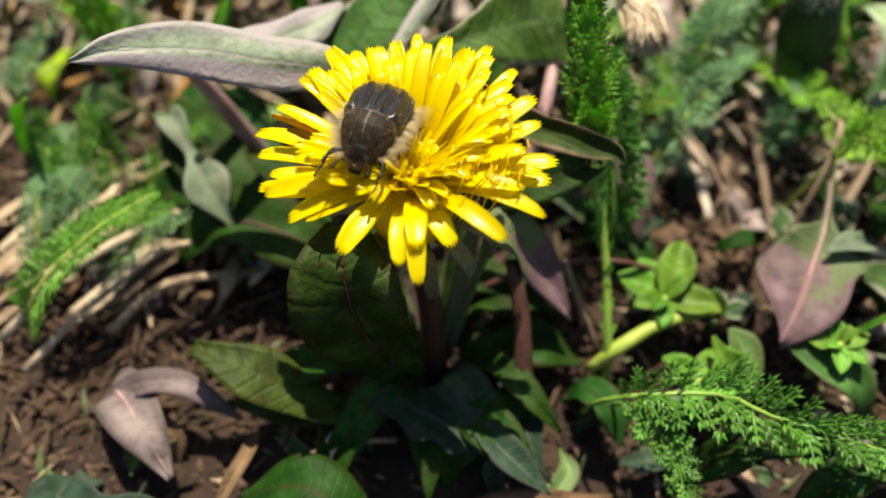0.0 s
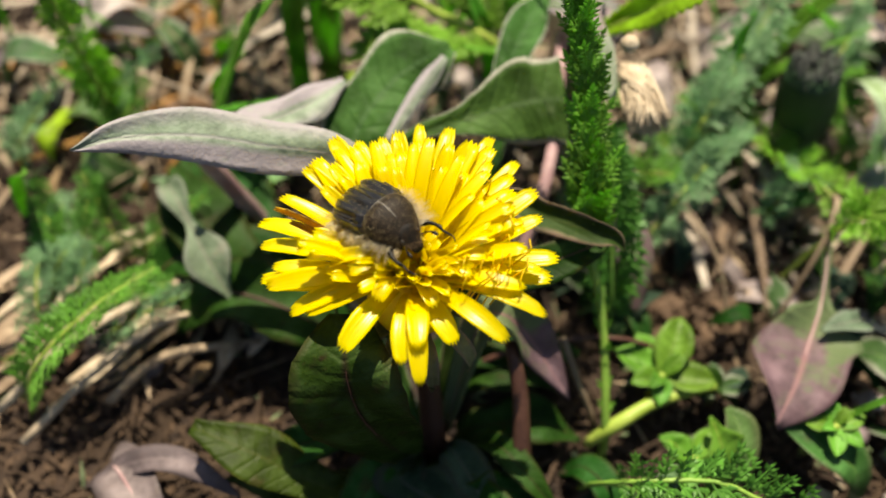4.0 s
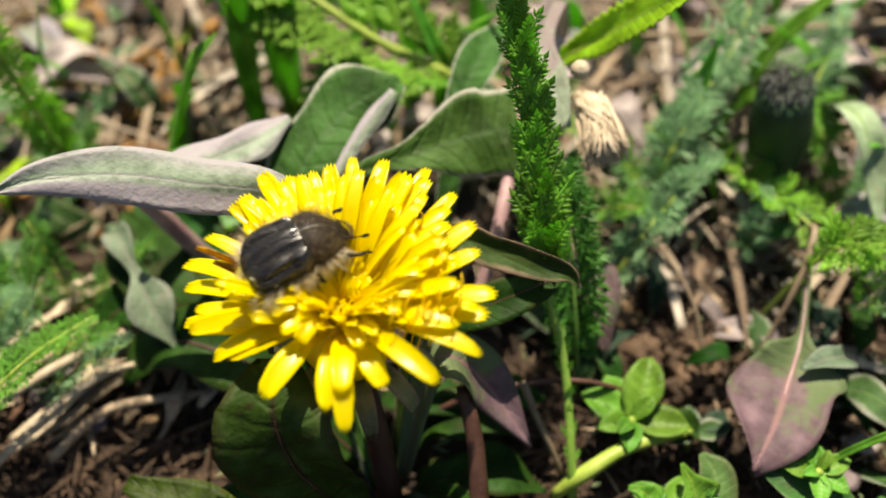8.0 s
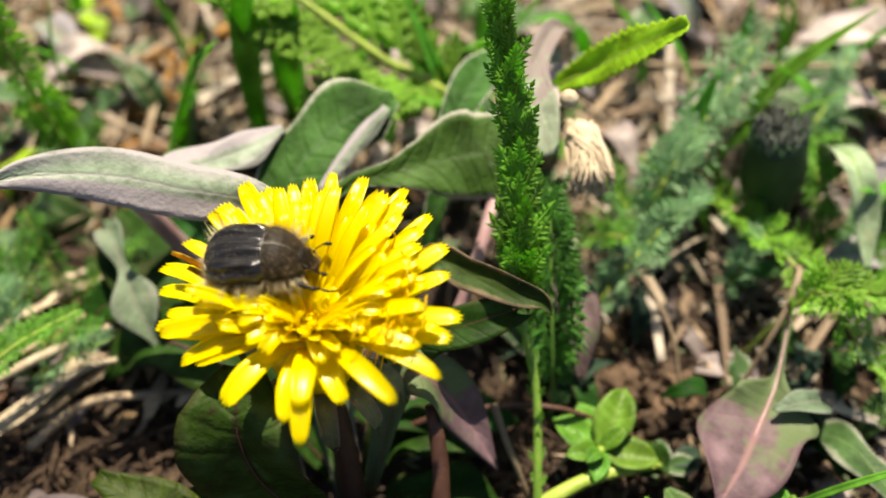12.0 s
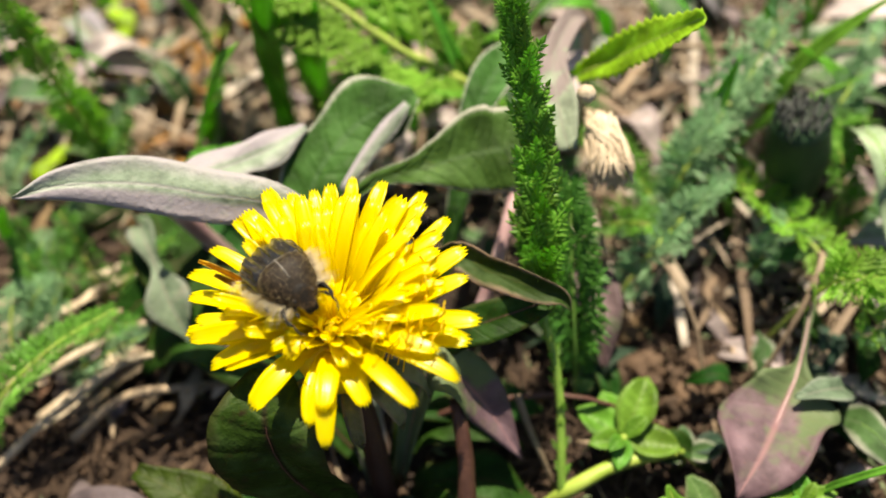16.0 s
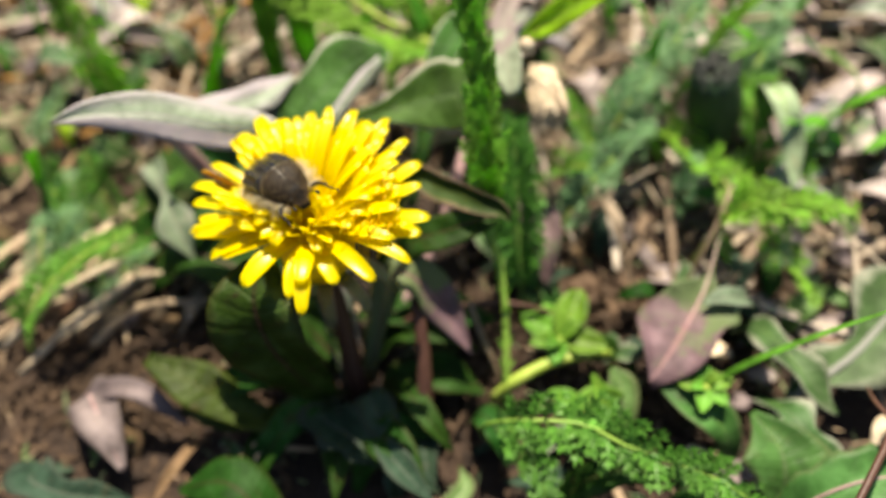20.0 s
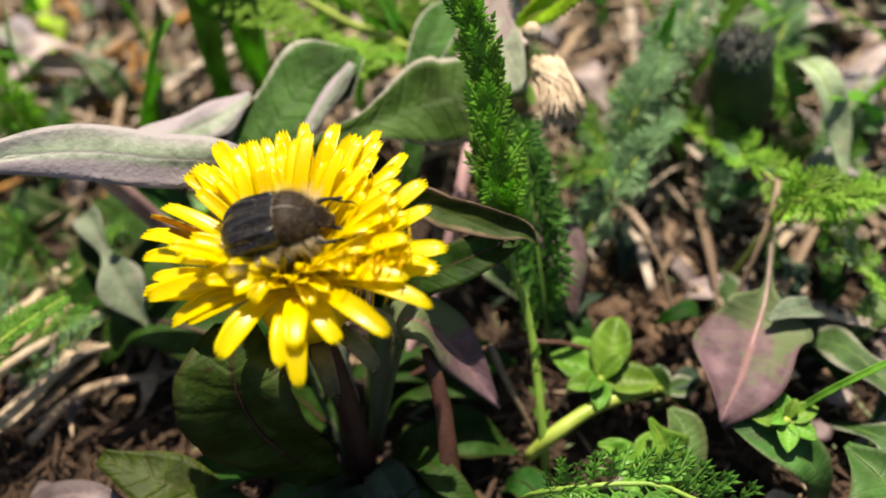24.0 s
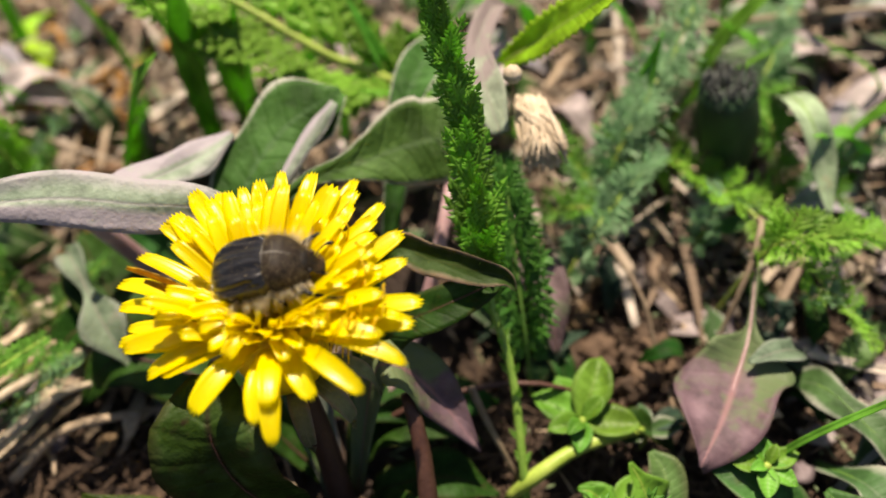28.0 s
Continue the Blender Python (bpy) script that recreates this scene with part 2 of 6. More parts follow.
M_LEAF_OLIVE = leaf_mat("leaf_olive_green", (0.033, 0.054, 0.0035), (0.075, 0.085, 0.010), (0.06, 0.075, 0.012), 0.5, 0.97, stain=(0.07, 0.03, 0.02), stain_amount=0.35, share=0.3, spec=0.2, soft=0.06, bump=0.6)
M_LEAF_RIM = leaf_mat("leaf_green_pink_rim", (0.024, 0.048, 0.009), (0.28, 0.19, 0.14), (0.05, 0.07, 0.02), 0.55, 0.88, share=0.15, spec=0.1, veins=2.0)
M_LEAF_GREY = leaf_mat("leaf_grey_green", (0.042, 0.100, 0.028), (0.40, 0.40, 0.33), (0.11, 0.17, 0.08), 0.55, 0.90, stain=(0.17, 0.22, 0.13), stain_amount=0.8, stain_scale=170, vary=0.5)
M_LEAF_REAR = leaf_mat("leaf_rear_green", (0.034, 0.095, 0.016), (0.46, 0.46, 0.38), (0.07, 0.14, 0.05), 0.55, 0.93, stain=(0.11, 0.18, 0.075), stain_amount=0.7, stain_scale=330, vary=0.2, spec=0.12, soft=0.05, bump=0.9)
M_LEAF_PALE = leaf_mat("leaf_pale_mauve", (0.19, 0.235, 0.165), (0.345, 0.31, 0.335), (0.30, 0.29, 0.28), 0.5, 0.38, stain=(0.31, 0.35, 0.27), stain_amount=0.6, veins=0.02, flank=-0.5, bump=0.7)
M_LEAF_CURLED = leaf_mat("leaf_mauve_pale_end", (0.26, 0.32, 0.22), (0.30, 0.34, 0.26), (0.30, 0.30, 0.24), 0.6, 0.9, veins=2.0, foot=(0.27, 0.20, 0.20))
M_LEAF_PURPLE = leaf_mat("leaf_purple", (0.125, 0.085, 0.085), (0.10, 0.065, 0.065), (0.26, 0.15, 0.14), 0.6, 0.8, (0.13, 0.23, 0.09), 0.5, stain_scale=140)
M_LEAF_MAUVE = leaf_mat("leaf_mauve_green", (0.15, 0.095, 0.105), (0.12, 0.07, 0.08), (0.33, 0.18, 0.17), 0.6, 0.9, (0.13, 0.20, 0.09), 0.25, stain_scale=170, foot=(0.12, 0.20, 0.075))
M_LEAF_SAGE = leaf_mat("leaf_sage_grey", (0.11, 0.155, 0.095), (0.20, 0.22, 0.18), (0.22, 0.22, 0.17), 0.6, 0.9, stain=(0.25, 0.21, 0.17), stain_amount=0.5, stain_scale=200)
M_LEAF_BLUE = leaf_mat("leaf_blue_green", (0.026, 0.055, 0.032), (0.045, 0.065, 0.045), (0.09, 0.11, 0.085), 0.65, spec=0.12)
M_BRACT = leaf_mat("bract_dull_green", (0.12, 0.135, 0.065), (0.24, 0.19, 0.13), (0.18, 0.18, 0.10), 0.6, 0.8, share=0.25)
M_LEAF_FRESH = leaf_mat("leaf_fresh_green", (0.28, 0.48, 0.02), (0.36, 0.52, 0.04), (0.40, 0.54, 0.10), 0.4, 0.9, stain_amount=0.05, share=0.4, veins=14)
M_WEED = leaf_mat("leaf_weed_green", (0.10, 0.235, 0.022), (0.11, 0.23, 0.035), (0.17, 0.30, 0.06), 0.45, 0.95, stain_amount=0.1, share=0.25, veins=4)
M_LEAF_WHITISH = leaf_mat("leaf_dry_whitish", (0.41, 0.35, 0.33), (0.33, 0.265, 0.26), (0.52, 0.45, 0.44), 0.6)
M_LEAF_MINT = leaf_mat("leaf_pale_mint", (0.27, 0.36, 0.21), (0.34, 0.40, 0.28), (0.36, 0.42, 0.30), 0.6, 0.95, (0.30, 0.17, 0.09), 0.8, stain_scale=330)
M_LEAF_BROWN = leaf_mat("leaf_withered", (0.17, 0.105, 0.055), (0.12, 0.075, 0.045), (0.30, 0.21, 0.12), 0.75)
M_LEAF_DRYPINK = leaf_mat("leaf_dry_pink", (0.17, 0.135, 0.135), (0.11, 0.085, 0.085), (0.26, 0.21, 0.20), 0.6)
M_GRASS = leaf_mat("grass_green", (0.14, 0.36, 0.04), (0.18, 0.40, 0.06), (0.24, 0.46, 0.08), 0.4, 0.9, stain_amount=0.05, share=0.5, veins=0.3)
M_FROND = plain_mat("yarrow_green", (0.13, 0.38, 0.035), (0.28, 0.58, 0.09), 0.5, 500, 0.3, share=0.5, vary=0.5)
M_SHOOT = plain_mat("yarrow_shoot_green", (0.30, 0.60, 0.06), (0.52, 0.80, 0.16), 0.5, 500, 0.3, share=0.65, vary=0.6)
M_SHOOT_DEEP = plain_mat("yarrow_shoot_deep_green", (0.17, 0.45, 0.04), (0.40, 0.70, 0.13), 0.42, 500, 0.3, share=0.55, vary=0.7)
M_FROND_DARK = plain_mat("yarrow_dark_green", (0.035, 0.15, 0.014), (0.12, 0.34, 0.05), 0.45, 500, 0.3, share=0.3, vary=0.5)
M_FROND_FRONT = plain_mat("yarrow_deep_green", (0.07, 0.25, 0.025), (0.20, 0.46, 0.07), 0.45, 500, 0.3, share=0.35, vary=0.6)
M_FROND_BLUE = plain_mat("yarrow_grey_green", (0.19, 0.42, 0.17), (0.50, 0.70, 0.42), 0.42, 500, 0.3, share=0.5, vary=0.5)
M_STEM = plain_mat("stem_yellow_green", (0.28, 0.42, 0.05), (0.46, 0.56, 0.12), 0.45, 300, 0.3, share=0.1)
M_STEM_BRIGHT = plain_mat("stem_fresh_green", (0.18, 0.36, 0.05), (0.30, 0.48, 0.08), 0.45, 300, 0.3, share=0.1)
M_STEM_GREEN = plain_mat("stem_green", (0.10, 0.24, 0.04), (0.18, 0.34, 0.06), 0.45, 300, 0.3, share=0.1)
M_STEM_PINK = plain_mat("stem_pink", (0.36, 0.20, 0.21), (0.58, 0.42, 0.40), 0.45, 260, 0.4, share=0.1)
M_STEM_RED = plain_mat("stem_red_brown", (0.055, 0.022, 0.015), (0.12, 0.055, 0.036), 0.5, 300, 0.5, stretch=(1, 1, 0.2))
M_STRAW = plain_mat("straw", (0.29, 0.20, 0.125), (0.52, 0.41, 0.275), 0.6, 250, 0.5, share=0.1, vary=0.7)
M_CRUMB = plain_mat("crumb_brown", (0.06, 0.036, 0.021), (0.19, 0.12, 0.072), 0.85, 350, 0.8, 0.0006, vary=0.9)
M_STRAW_FAR = straw_mat()
M_TUFT = plain_mat("dry_tuft", (0.58, 0.45, 0.30), (0.80, 0.68, 0.50), 0.7, 500, 0.5, share=0.1, vary=0.4)
M_ORANGE = plain_mat("withered_orange", (0.26, 0.12, 0.03), (0.46, 0.24, 0.06), 0.8, 500, 0.5, vary=0.5)
M_BUD = plain_mat("bud_green", (0.010, 0.034, 0.010), (0.022, 0.062, 0.018), 0.55, 300, 0.4)
M_BUDTOP = plain_mat("bud_down", (0.10, 0.11, 0.095), (0.26, 0.26, 0.235), 0.8, 600, 0.5)
M_ELYTRA = plain_mat("beetle_wing_case", (0.009, 0.008, 0.007), (0.022, 0.019, 0.016), 0.24, 900, 0.4, 0.00008, vary=0.0, spec=0.6)
M_PRONOTUM = plain_mat("beetle_thorax", (0.011, 0.008, 0.005), (0.028, 0.018, 0.011), 0.6, 1500, 0.45, 0.0001, vary=0.0, spec=0.2)
M_CHITIN = plain_mat("beetle_black", (0.010, 0.009, 0.008), (0.022, 0.018, 0.015), 0.45, 1200, 0.3, 0.0001, vary=0.0, spec=0.25)
M_HAIR = plain_mat("beetle_hair", (0.90, 0.82, 0.62), (0.95, 0.90, 0.76), 0.5, 900, 0.0, share=0.75, vary=0.0, grit=0.1)
M_HAIR_BROWN = plain_mat("beetle_hair_brown", (0.115, 0.07, 0.03), (0.24, 0.145, 0.062), 0.6, 900, 0.0, share=0.3, vary=0.0)
M_HEAD = plain_mat("beetle_head", (0.006, 0.005, 0.004), (0.016, 0.012, 0.008), 0.6, 1500, 0.8, 0.0001, vary=0.0, spec=0.2)
M_LEG = plain_mat("beetle_leg", (0.004, 0.0035, 0.003), (0.010, 0.008, 0.006), 0.5, 1200, 0.4, 0.0001, vary=0.0, spec=0.25)
M_LINE = plain_mat("beetle_grey_line", (0.30, 0.28, 0.24), (0.50, 0.47, 0.42), 0.6, 900, 0.1, vary=0.0)
M_MARK = plain_mat("beetle_white_mark", (0.65, 0.6, 0.5), (0.8, 0.76, 0.66), 0.6, 900, 0.1, vary=0.0)
M_POLLEN = plain_mat("pollen", (0.70, 0.55, 0.25), (0.85, 0.72, 0.45), 0.7, 900, 0.1, vary=0.0)


# ---- builders (millimetres in, metres out) ----
def mesh_of(name, verts, faces, mat, attrs=None, smooth=True):
    me = bpy.data.meshes.new(name)
    me.from_pydata((np.asarray(verts, float) * MM).tolist(), [], faces)
    for key, vals in (attrs or {}).items():
        a = me.attributes.new(key, 'FLOAT', 'POINT')
        a.data.foreach_set("value", np.asarray(vals, dtype=np.float32))
    me.materials.append(mat)
    if smooth:
        me.polygons.foreach_set("use_smooth", [True] * len(me.polygons))
    me.update()
    return me


def put(name, me, parent=None, label="", m=None):
    ob = new(name, me)
    if parent is not None:
        ob.parent = parent
    if m is not None:
        ob.matrix_local = m
    if label:
        ob["label"] = label
    return ob


def thing(name, label, category, group="", kind="", at=(0, 0, 0)):
    ob = new(name)
    ob.empty_display_size = 0.002
    ob.location = Vector(at) * MM
    return tagged(ob, label, category, group, kind)


def spline(pts, n):
    """Catmull-Rom through the rows of pts, n samples."""
    p = np.asarray(pts, float)
    if len(p) == 2:
        return p[0] + np.linspace(0, 1, n)[:, None] * (p[1] - p[0])
    q = np.vstack([2 * p[0] - p[1], p, 2 * p[-1] - p[-2]])
    out = []
    for s in np.linspace(0, len(p) - 1 - 1e-9, n):
        i = int(s)
        u = s - i
        a, b, c, d = q[i], q[i + 1], q[i + 2], q[i + 3]
        out.append(0.5 * (2 * b + (c - a) * u + (2 * a - 5 * b + 4 * c - d) * u * u + (3 * b - a - 3 * c + d) * u ** 3))
    return np.array(out)


def unit(v):
    return v / (np.linalg.norm(v, axis=-1, keepdims=True) + 1e-12)


def frames_along(c, up):
    t = unit(np.gradient(c, axis=0))
    side = unit(np.cross(t, np.asarray(up, float)))
    nrm = np.cross(side, t)
    return t, side, nrm


def tube_mesh(name, pts, radii, mat, n=14, sides=7, rough=0.0, seed=0):
    c = spline(pts, n)
    r = np.interp(np.linspace(0, 1, n), np.linspace(0, 1, len(radii)), radii)
    t = unit(np.gradient(c, axis=0))
    up = np.array([0.31, 0.17, 0.94]) if abs(unit(c[-1] - c[0])[2]) < 0.9 else np.array([0.9, 0.3, 0.1])
    a = unit(np.cross(t, up))
    b = np.cross(t, a)
    g = random.Random(seed)
    verts, faces = [], []
    for i in range(n):
        for k in range(sides):
            w = 2 * math.pi * k / sides
            rr = r[i] * (1 + rough * g.uniform(-1, 1))
            verts.append(c[i] + rr * (math.cos(w) * a[i] + math.sin(w) * b[i]))
    for i in range(n - 1):
        for k in range(sides):
            k2 = (k + 1) % sides
            faces.append((i * sides + k, i * sides + k2, (i + 1) * sides + k2, (i + 1) * sides + k))
    faces.append(tuple(reversed(range(sides))))
    faces.append(tuple((n - 1) * sides + k for k in range(sides)))
    return mesh_of(name, verts, faces, mat)


def leaf_mesh(name, pts, half, mat, up=(0, 0, 1), fold=0.25, cup=0.0, teeth=0.0, n_teeth=9, wave=0.06, thick=0.22,
              n=30, m=8, seed=0, tilt=0.0, lobes=0.0):
    """A leaf blade with thickness, folded along its rib, with toothed, lobed and wavy margins."""
    c = spline(pts, n)
    s = np.linspace(0, 1, n)
    w = np.maximum(spline([(h,) for h in half], n)[:, 0], 0.04)
    t, side, nrm = frames_along(c, up)
    if tilt:
        ca, sa = math.cos(radians(tilt)), math.sin(radians(tilt))
        side, nrm = side * ca + nrm * sa, nrm * ca - side * sa
    g = random.Random(seed)
    pl, pr, ph = g.uniform(0, 6.28), g.uniform(0, 6.28), g.uniform(0, 6.28)
    vs = np.linspace(-1, 1, m + 1)
    top, across, along, flank = [], [], [], []
    for i in range(n):
        for v in vs:
            e = abs(v)
            p = pl if v < 0 else pr
            saw = ((s[i] * n_teeth + p) % 1.0)
            ww = w[i] * (1 + (teeth * (saw - 0.5) + lobes * math.sin(s[i] * n_teeth * 3.1 + p)) * e)
            z = ww * (fold * e + cup * (e * e)) + wave * w.max() * e * math.sin(s[i] * 13 + p * 2 + ph) + 0.05 * w.max() * math.sin(9 * s[i] + 4 * v + ph)
            top.append(c[i] + side[i] * v * ww + nrm[i] * z)
            across.append(e)
            along.append(s[i])
            flank.append(v)
    top = np.array(top)
    nn = np.repeat(nrm, m + 1, axis=0)
    ee = 1 - 0.75 * np.array(across) ** 2
    bottom = top - nn * (thick * ee)[:, None]
    k = len(top)
    verts = np.vstack([top, bottom])
    faces = []
    for i in range(n - 1):
        for j in range(m):
            a, b = i * (m + 1) + j, i * (m + 1) + j + 1
            d, e_ = a + m + 1, b + m + 1
            faces.append((a, b, e_, d))
            faces.append((k + a, k + d, k + e_, k + b))
    for i in range(n - 1):
        for j in (0, m):
            a, d = i * (m + 1) + j, (i + 1) * (m + 1) + j
            faces.append((a, d, k + d, k + a) if j == 0 else (a, k + a, k + d, d))
    for i in (0, n - 1):
        for j in range(m):
            a, b = i * (m + 1) + j, i * (m + 1) + j + 1
            faces.append((a, k + a, k + b, b) if i == 0 else (a, b, k + b, k + a))
    return mesh_of(name, verts, faces, mat, {"across": across * 2, "along": along * 2, "flank": flank * 2})


def leaf_part(parent, pts, half, mat, rib_mat=None, rib=0.3, name="leaf", label="", **kw):
    """A leaf with its rib as a sub-part."""
    lf = put(name, leaf_mesh(name, pts, half, mat, **kw), parent, label)
    if rib_mat:
        up = kw.get("up", (0, 0, 1))
        c = spline(pts, 12)
        _, _, nr = frames_along(c, up)
        put("midrib", tube_mesh("midrib", c - nr * rib * 0.25, [rib, rib * 0.8, rib * 0.2], rib_mat, 16, 6), lf)
    return lf


def leaf_thing(name, label, pts, half, mat, rib_mat=None, rib=0.3, category="leaf", group="", **kw):
    """A loose or single leaf as a thing of its own."""
    root = thing(name, label, category, group, at=(0, 0, 0))
    leaf_part(root, pts, half, mat, rib_mat, rib, name="blade", **kw)
    return root


def leaflet_mesh(name, length, mat, pairs=3, seed=0, spread=0.62, width=0.19):
    """A feathery pinnate leaflet along +x: slim bipyramid lobes on a fine rib."""
    g = random.Random(seed)
    verts, faces = [], []

    def lobe(a, d, l, w):
        a, d = np.array(a, float), unit(np.array(d, float))
        sd = unit(np.cross(d, (0, 0, 1)))
        nr = np.cross(sd, d)
        k = len(verts)
        verts.extend([a, a + d * l * 0.45 + sd * w, a + d * l * 0.45 + nr * w * 0.5, a + d * l * 0.45 - sd * w, a + d * l * 0.45 - nr * w * 0.25, a + d * l])
        for i in range(4):
            j = (i + 1) % 4
            faces.append((k, k + 1 + i, k + 1 + j))
            faces.append((k + 5, k + 1 + j, k + 1 + i))
    lobe((0, 0, 0), (1, 0, 0.06), length, length * 0.055)
    for i in range(pairs):
        x = length * (0.22 + 0.55 * i / max(1, pairs - 1))
        l = length * spread * (1 - 0.4 * i / pairs) * g.uniform(0.8, 1.1)
        for sgn in (-1, 1):
            ang = radians(g.uniform(36, 56))
            lobe((x, 0, 0), (math.cos(ang), sgn * math.sin(ang), g.uniform(-0.05, 0.45)), l, l * width)
    lobe((length * 0.8, 0, 0), (1, 0, 0.2), length * 0.32, length * 0.07)
    return mesh_of(name, verts, faces, mat, smooth=False)


LEAFLETS = {}


def leaflets(mat, pairs):
    key = (mat.name, pairs)
    if key not in LEAFLETS:
        spread, width = (0.34, 0.20) if pairs == 6 else (0.34, 0.28) if pairs == 5 else ((0.62, 0.135) if mat == M_SHOOT else (0.72, 0.12))
        if pairs == 7:
            spread, width = 0.42, 0.2
        LEAFLETS[key] = [leaflet_mesh("leaflet", 1.0, mat, 3 if pairs == 7 else pairs, s, spread, width) for s in range(5)]
    return LEAFLETS[key]


def frond(label, pts, size, mat, stem_mat, count=26, start=0.15, round_=False, radius=0.35, up=(0, 0, 1), angle=62, seed=0, pairs=3,
          name="yarrow_leaf", taper=0.65, category="plant", group="yarrow leaves", messy=0.0, sparse=0, foot=0.0):
    """A yarrow leaf: a rib with feathery leaflets, in one plane or all round."""
    g = random.Random(seed)
    root = thing(name, label, category, group)
    put("rib", tube_mesh("rib", pts, [radius, radius * 0.8, radius * 0.3], stem_mat, 20, 6), root)
    n = 200
    c = spline(pts, n)
    t, side, nrm = frames_along(c, up)
    pool = leaflets(mat, pairs)
    for k in range(-sparse, count):
        s = start + (0.985 - start) * (k + 0.5) / count if k >= 0 else foot + (start - foot) * (k + sparse + 0.5) / sparse
        i = min(n - 1, int(s * n))
        u = max(0.0, (s - start) / (1 - start))
        ln = size * (1 - taper * u ** 2.2) * (0.55 + 0.45 * min(1, u / 0.15)) * g.uniform(0.85, 1.12) * (1.0 if k >= 0 else 0.62)
        arms = [g.uniform(0, 360)] if round_ else [0, 180]
        if round_:
            arms = [k * 137.5 + g.uniform(-20, 20), k * 137.5 + 170 + g.uniform(-30, 30)]
        for arm in arms:
            ar = radians(arm + (0 if round_ else g.uniform(-16, 16)))
            out = side[i] * math.cos(ar) + nrm[i] * math.sin(ar)
            a = radians(angle * (1 - 0.35 * u) + g.uniform(-9, 9))
            d = unit(t[i] * math.cos(a) + out * math.sin(a) + nrm[i] * g.uniform(0, 0.18) + messy * np.array([g.uniform(-1, 1), g.uniform(-1, 1), g.uniform(-0.4, 1)]))
            z = unit(np.cross(d, np.cross(nrm[i] + 0.35 * t[i] + 0.02, d)))
            y = np.cross(z, d)
            m = Matrix(((d[0], y[0], z[0], 0), (d[1], y[1], z[1], 0), (d[2], y[2], z[2], 0), (0, 0, 0, 1)))
            m = Matrix.Translation(Vector(c[i] * MM)) @ m @ Matrix.Diagonal((ln, ln, ln, 1))
            put("leaflet", pool[g.randrange(5)], root, "", m)
    return root


# ---- ground ----
def relief(x, y):
    v = Vector((x * 0.055, y * 0.055, 3.1))
    return 1.7 * noise.noise(v) + 0.9 * noise.noise(v * 3.1) + 0.45 * noise.noise(v * 8.3) - 1.2


def ground():
    xs = np.concatenate([[-60000, -8000, -1500, -500, -260], np.arange(-160, 190, 2.0), [280, 500, 1500, 8000, 60000]])
    ys = np.concatenate([[-60000, -8000, -1500, -500, -160], np.arange(-60, 240, 2.0), [320, 500, 1500, 8000, 60000]])
    verts = [(x, y, relief(x, y) if abs(x) < 300 and abs(y) < 400 else -1.0) for x in xs for y in ys]
    ny = len(ys)
    faces = [(i * ny + j, (i + 1) * ny + j, (i + 1) * ny + j + 1, i * ny + j + 1) for i in range(len(xs) - 1) for j in range(ny - 1)]
    ob = put("ground", mesh_of("ground", verts, faces, M_SOIL))
    tagged(ob, "dark brown crumbly garden soil, uneven and dry", "ground", kind="structure")


ground()


# ---- dandelion with its flower head and leaves ----
CX, CY, CZ = -1.4, 52.0, 29.5
plant = thing("dandelion", "yellow dandelion in full bloom with dark green lobed leaves", "flower")


def floret_mesh(base, az, length, e0, e1, width, seed, curl=0.0, blunt=0.0, power=0.8):
    """A strap-shaped floret from its base; e0, e1: its rise in degrees at the base and at the tip."""
    g = random.Random(seed)
    n, m = 12, 6
    s = np.linspace(0, 1, n)
    el = np.radians(e0 + (e1 - e0) * s ** power)
    step = length / (n - 1)
    r = np.concatenate([[0], np.cumsum(np.cos(el[:-1]) * step)])
    z = np.concatenate([[0], np.cumsum(np.sin(el[:-1]) * step)])
    twist = g.uniform(-0.4, 0.4)
    bend = g.uniform(-0.1, 0.1)
    dr = np.array([math.cos(az), math.sin(az), 0])
    sd = np.array([-math.sin(az), math.cos(az), 0])
    w = width * np.interp(s, [0, 0.15, 0.45, 0.68, 0.92, 1.0], [0.36, 0.58, 0.92, 1.0, 0.66 + 0.34 * blunt, 0.34 + 0.46 * blunt])
    verts, along, side = [], [], []
    notch = [-0.1, -0.5, 0.16, -0.42, 0.2, -0.5, -0.15]
    for i in range(n):
        tn = np.array([dr[0] * math.cos(el[i]), dr[1] * math.cos(el[i]), math.sin(el[i])])
        nr = np.cross(tn, sd) * -1
        nr = nr if nr[2] > -0.2 else -nr
        for j in range(m + 1):
            v = j / m * 2 - 1
            p = np.array(base) + dr * r[i] + np.array([0, 0, z[i]])
            lift = w[i] * (0.16 + curl) * v * v + 0.05 * w[i] * math.cos(v * 9.4)
            p = p + sd * (v * w[i] * (1 - 0.25 * curl) + bend * length * s[i] ** 2) + nr * (lift + twist * v * w[i] * s[i])
            if i == n - 1:
                p = p + tn * notch[j] * width * 0.8
            verts.append(p)
            along.append(s[i])
            side.append(v)
    k = len(verts)
    verts = np.array(verts)
    low = verts.copy()
    low[:, 2] -= 0.09
    faces = []
    q = m + 1
    for i in range(n - 1):
        for j in range(m):
            a = i * q + j
            faces.append((a, a + 1, a + q + 1, a + q))
            faces.append((k + a, k + a + q, k + a + q + 1, k + a + 1))
        for j in (0, m):
            a = i * q + j
            faces.append((a, a + q, k + a + q, k + a))
    for j in range(m):
        a = (n - 1) * q + j
        faces.append((a, a + 1, k + a + 1, k + a))
    return mesh_of("floret", np.vstack([verts, low]), faces, M_PETAL, {"along": along * 2, "side": side * 2})


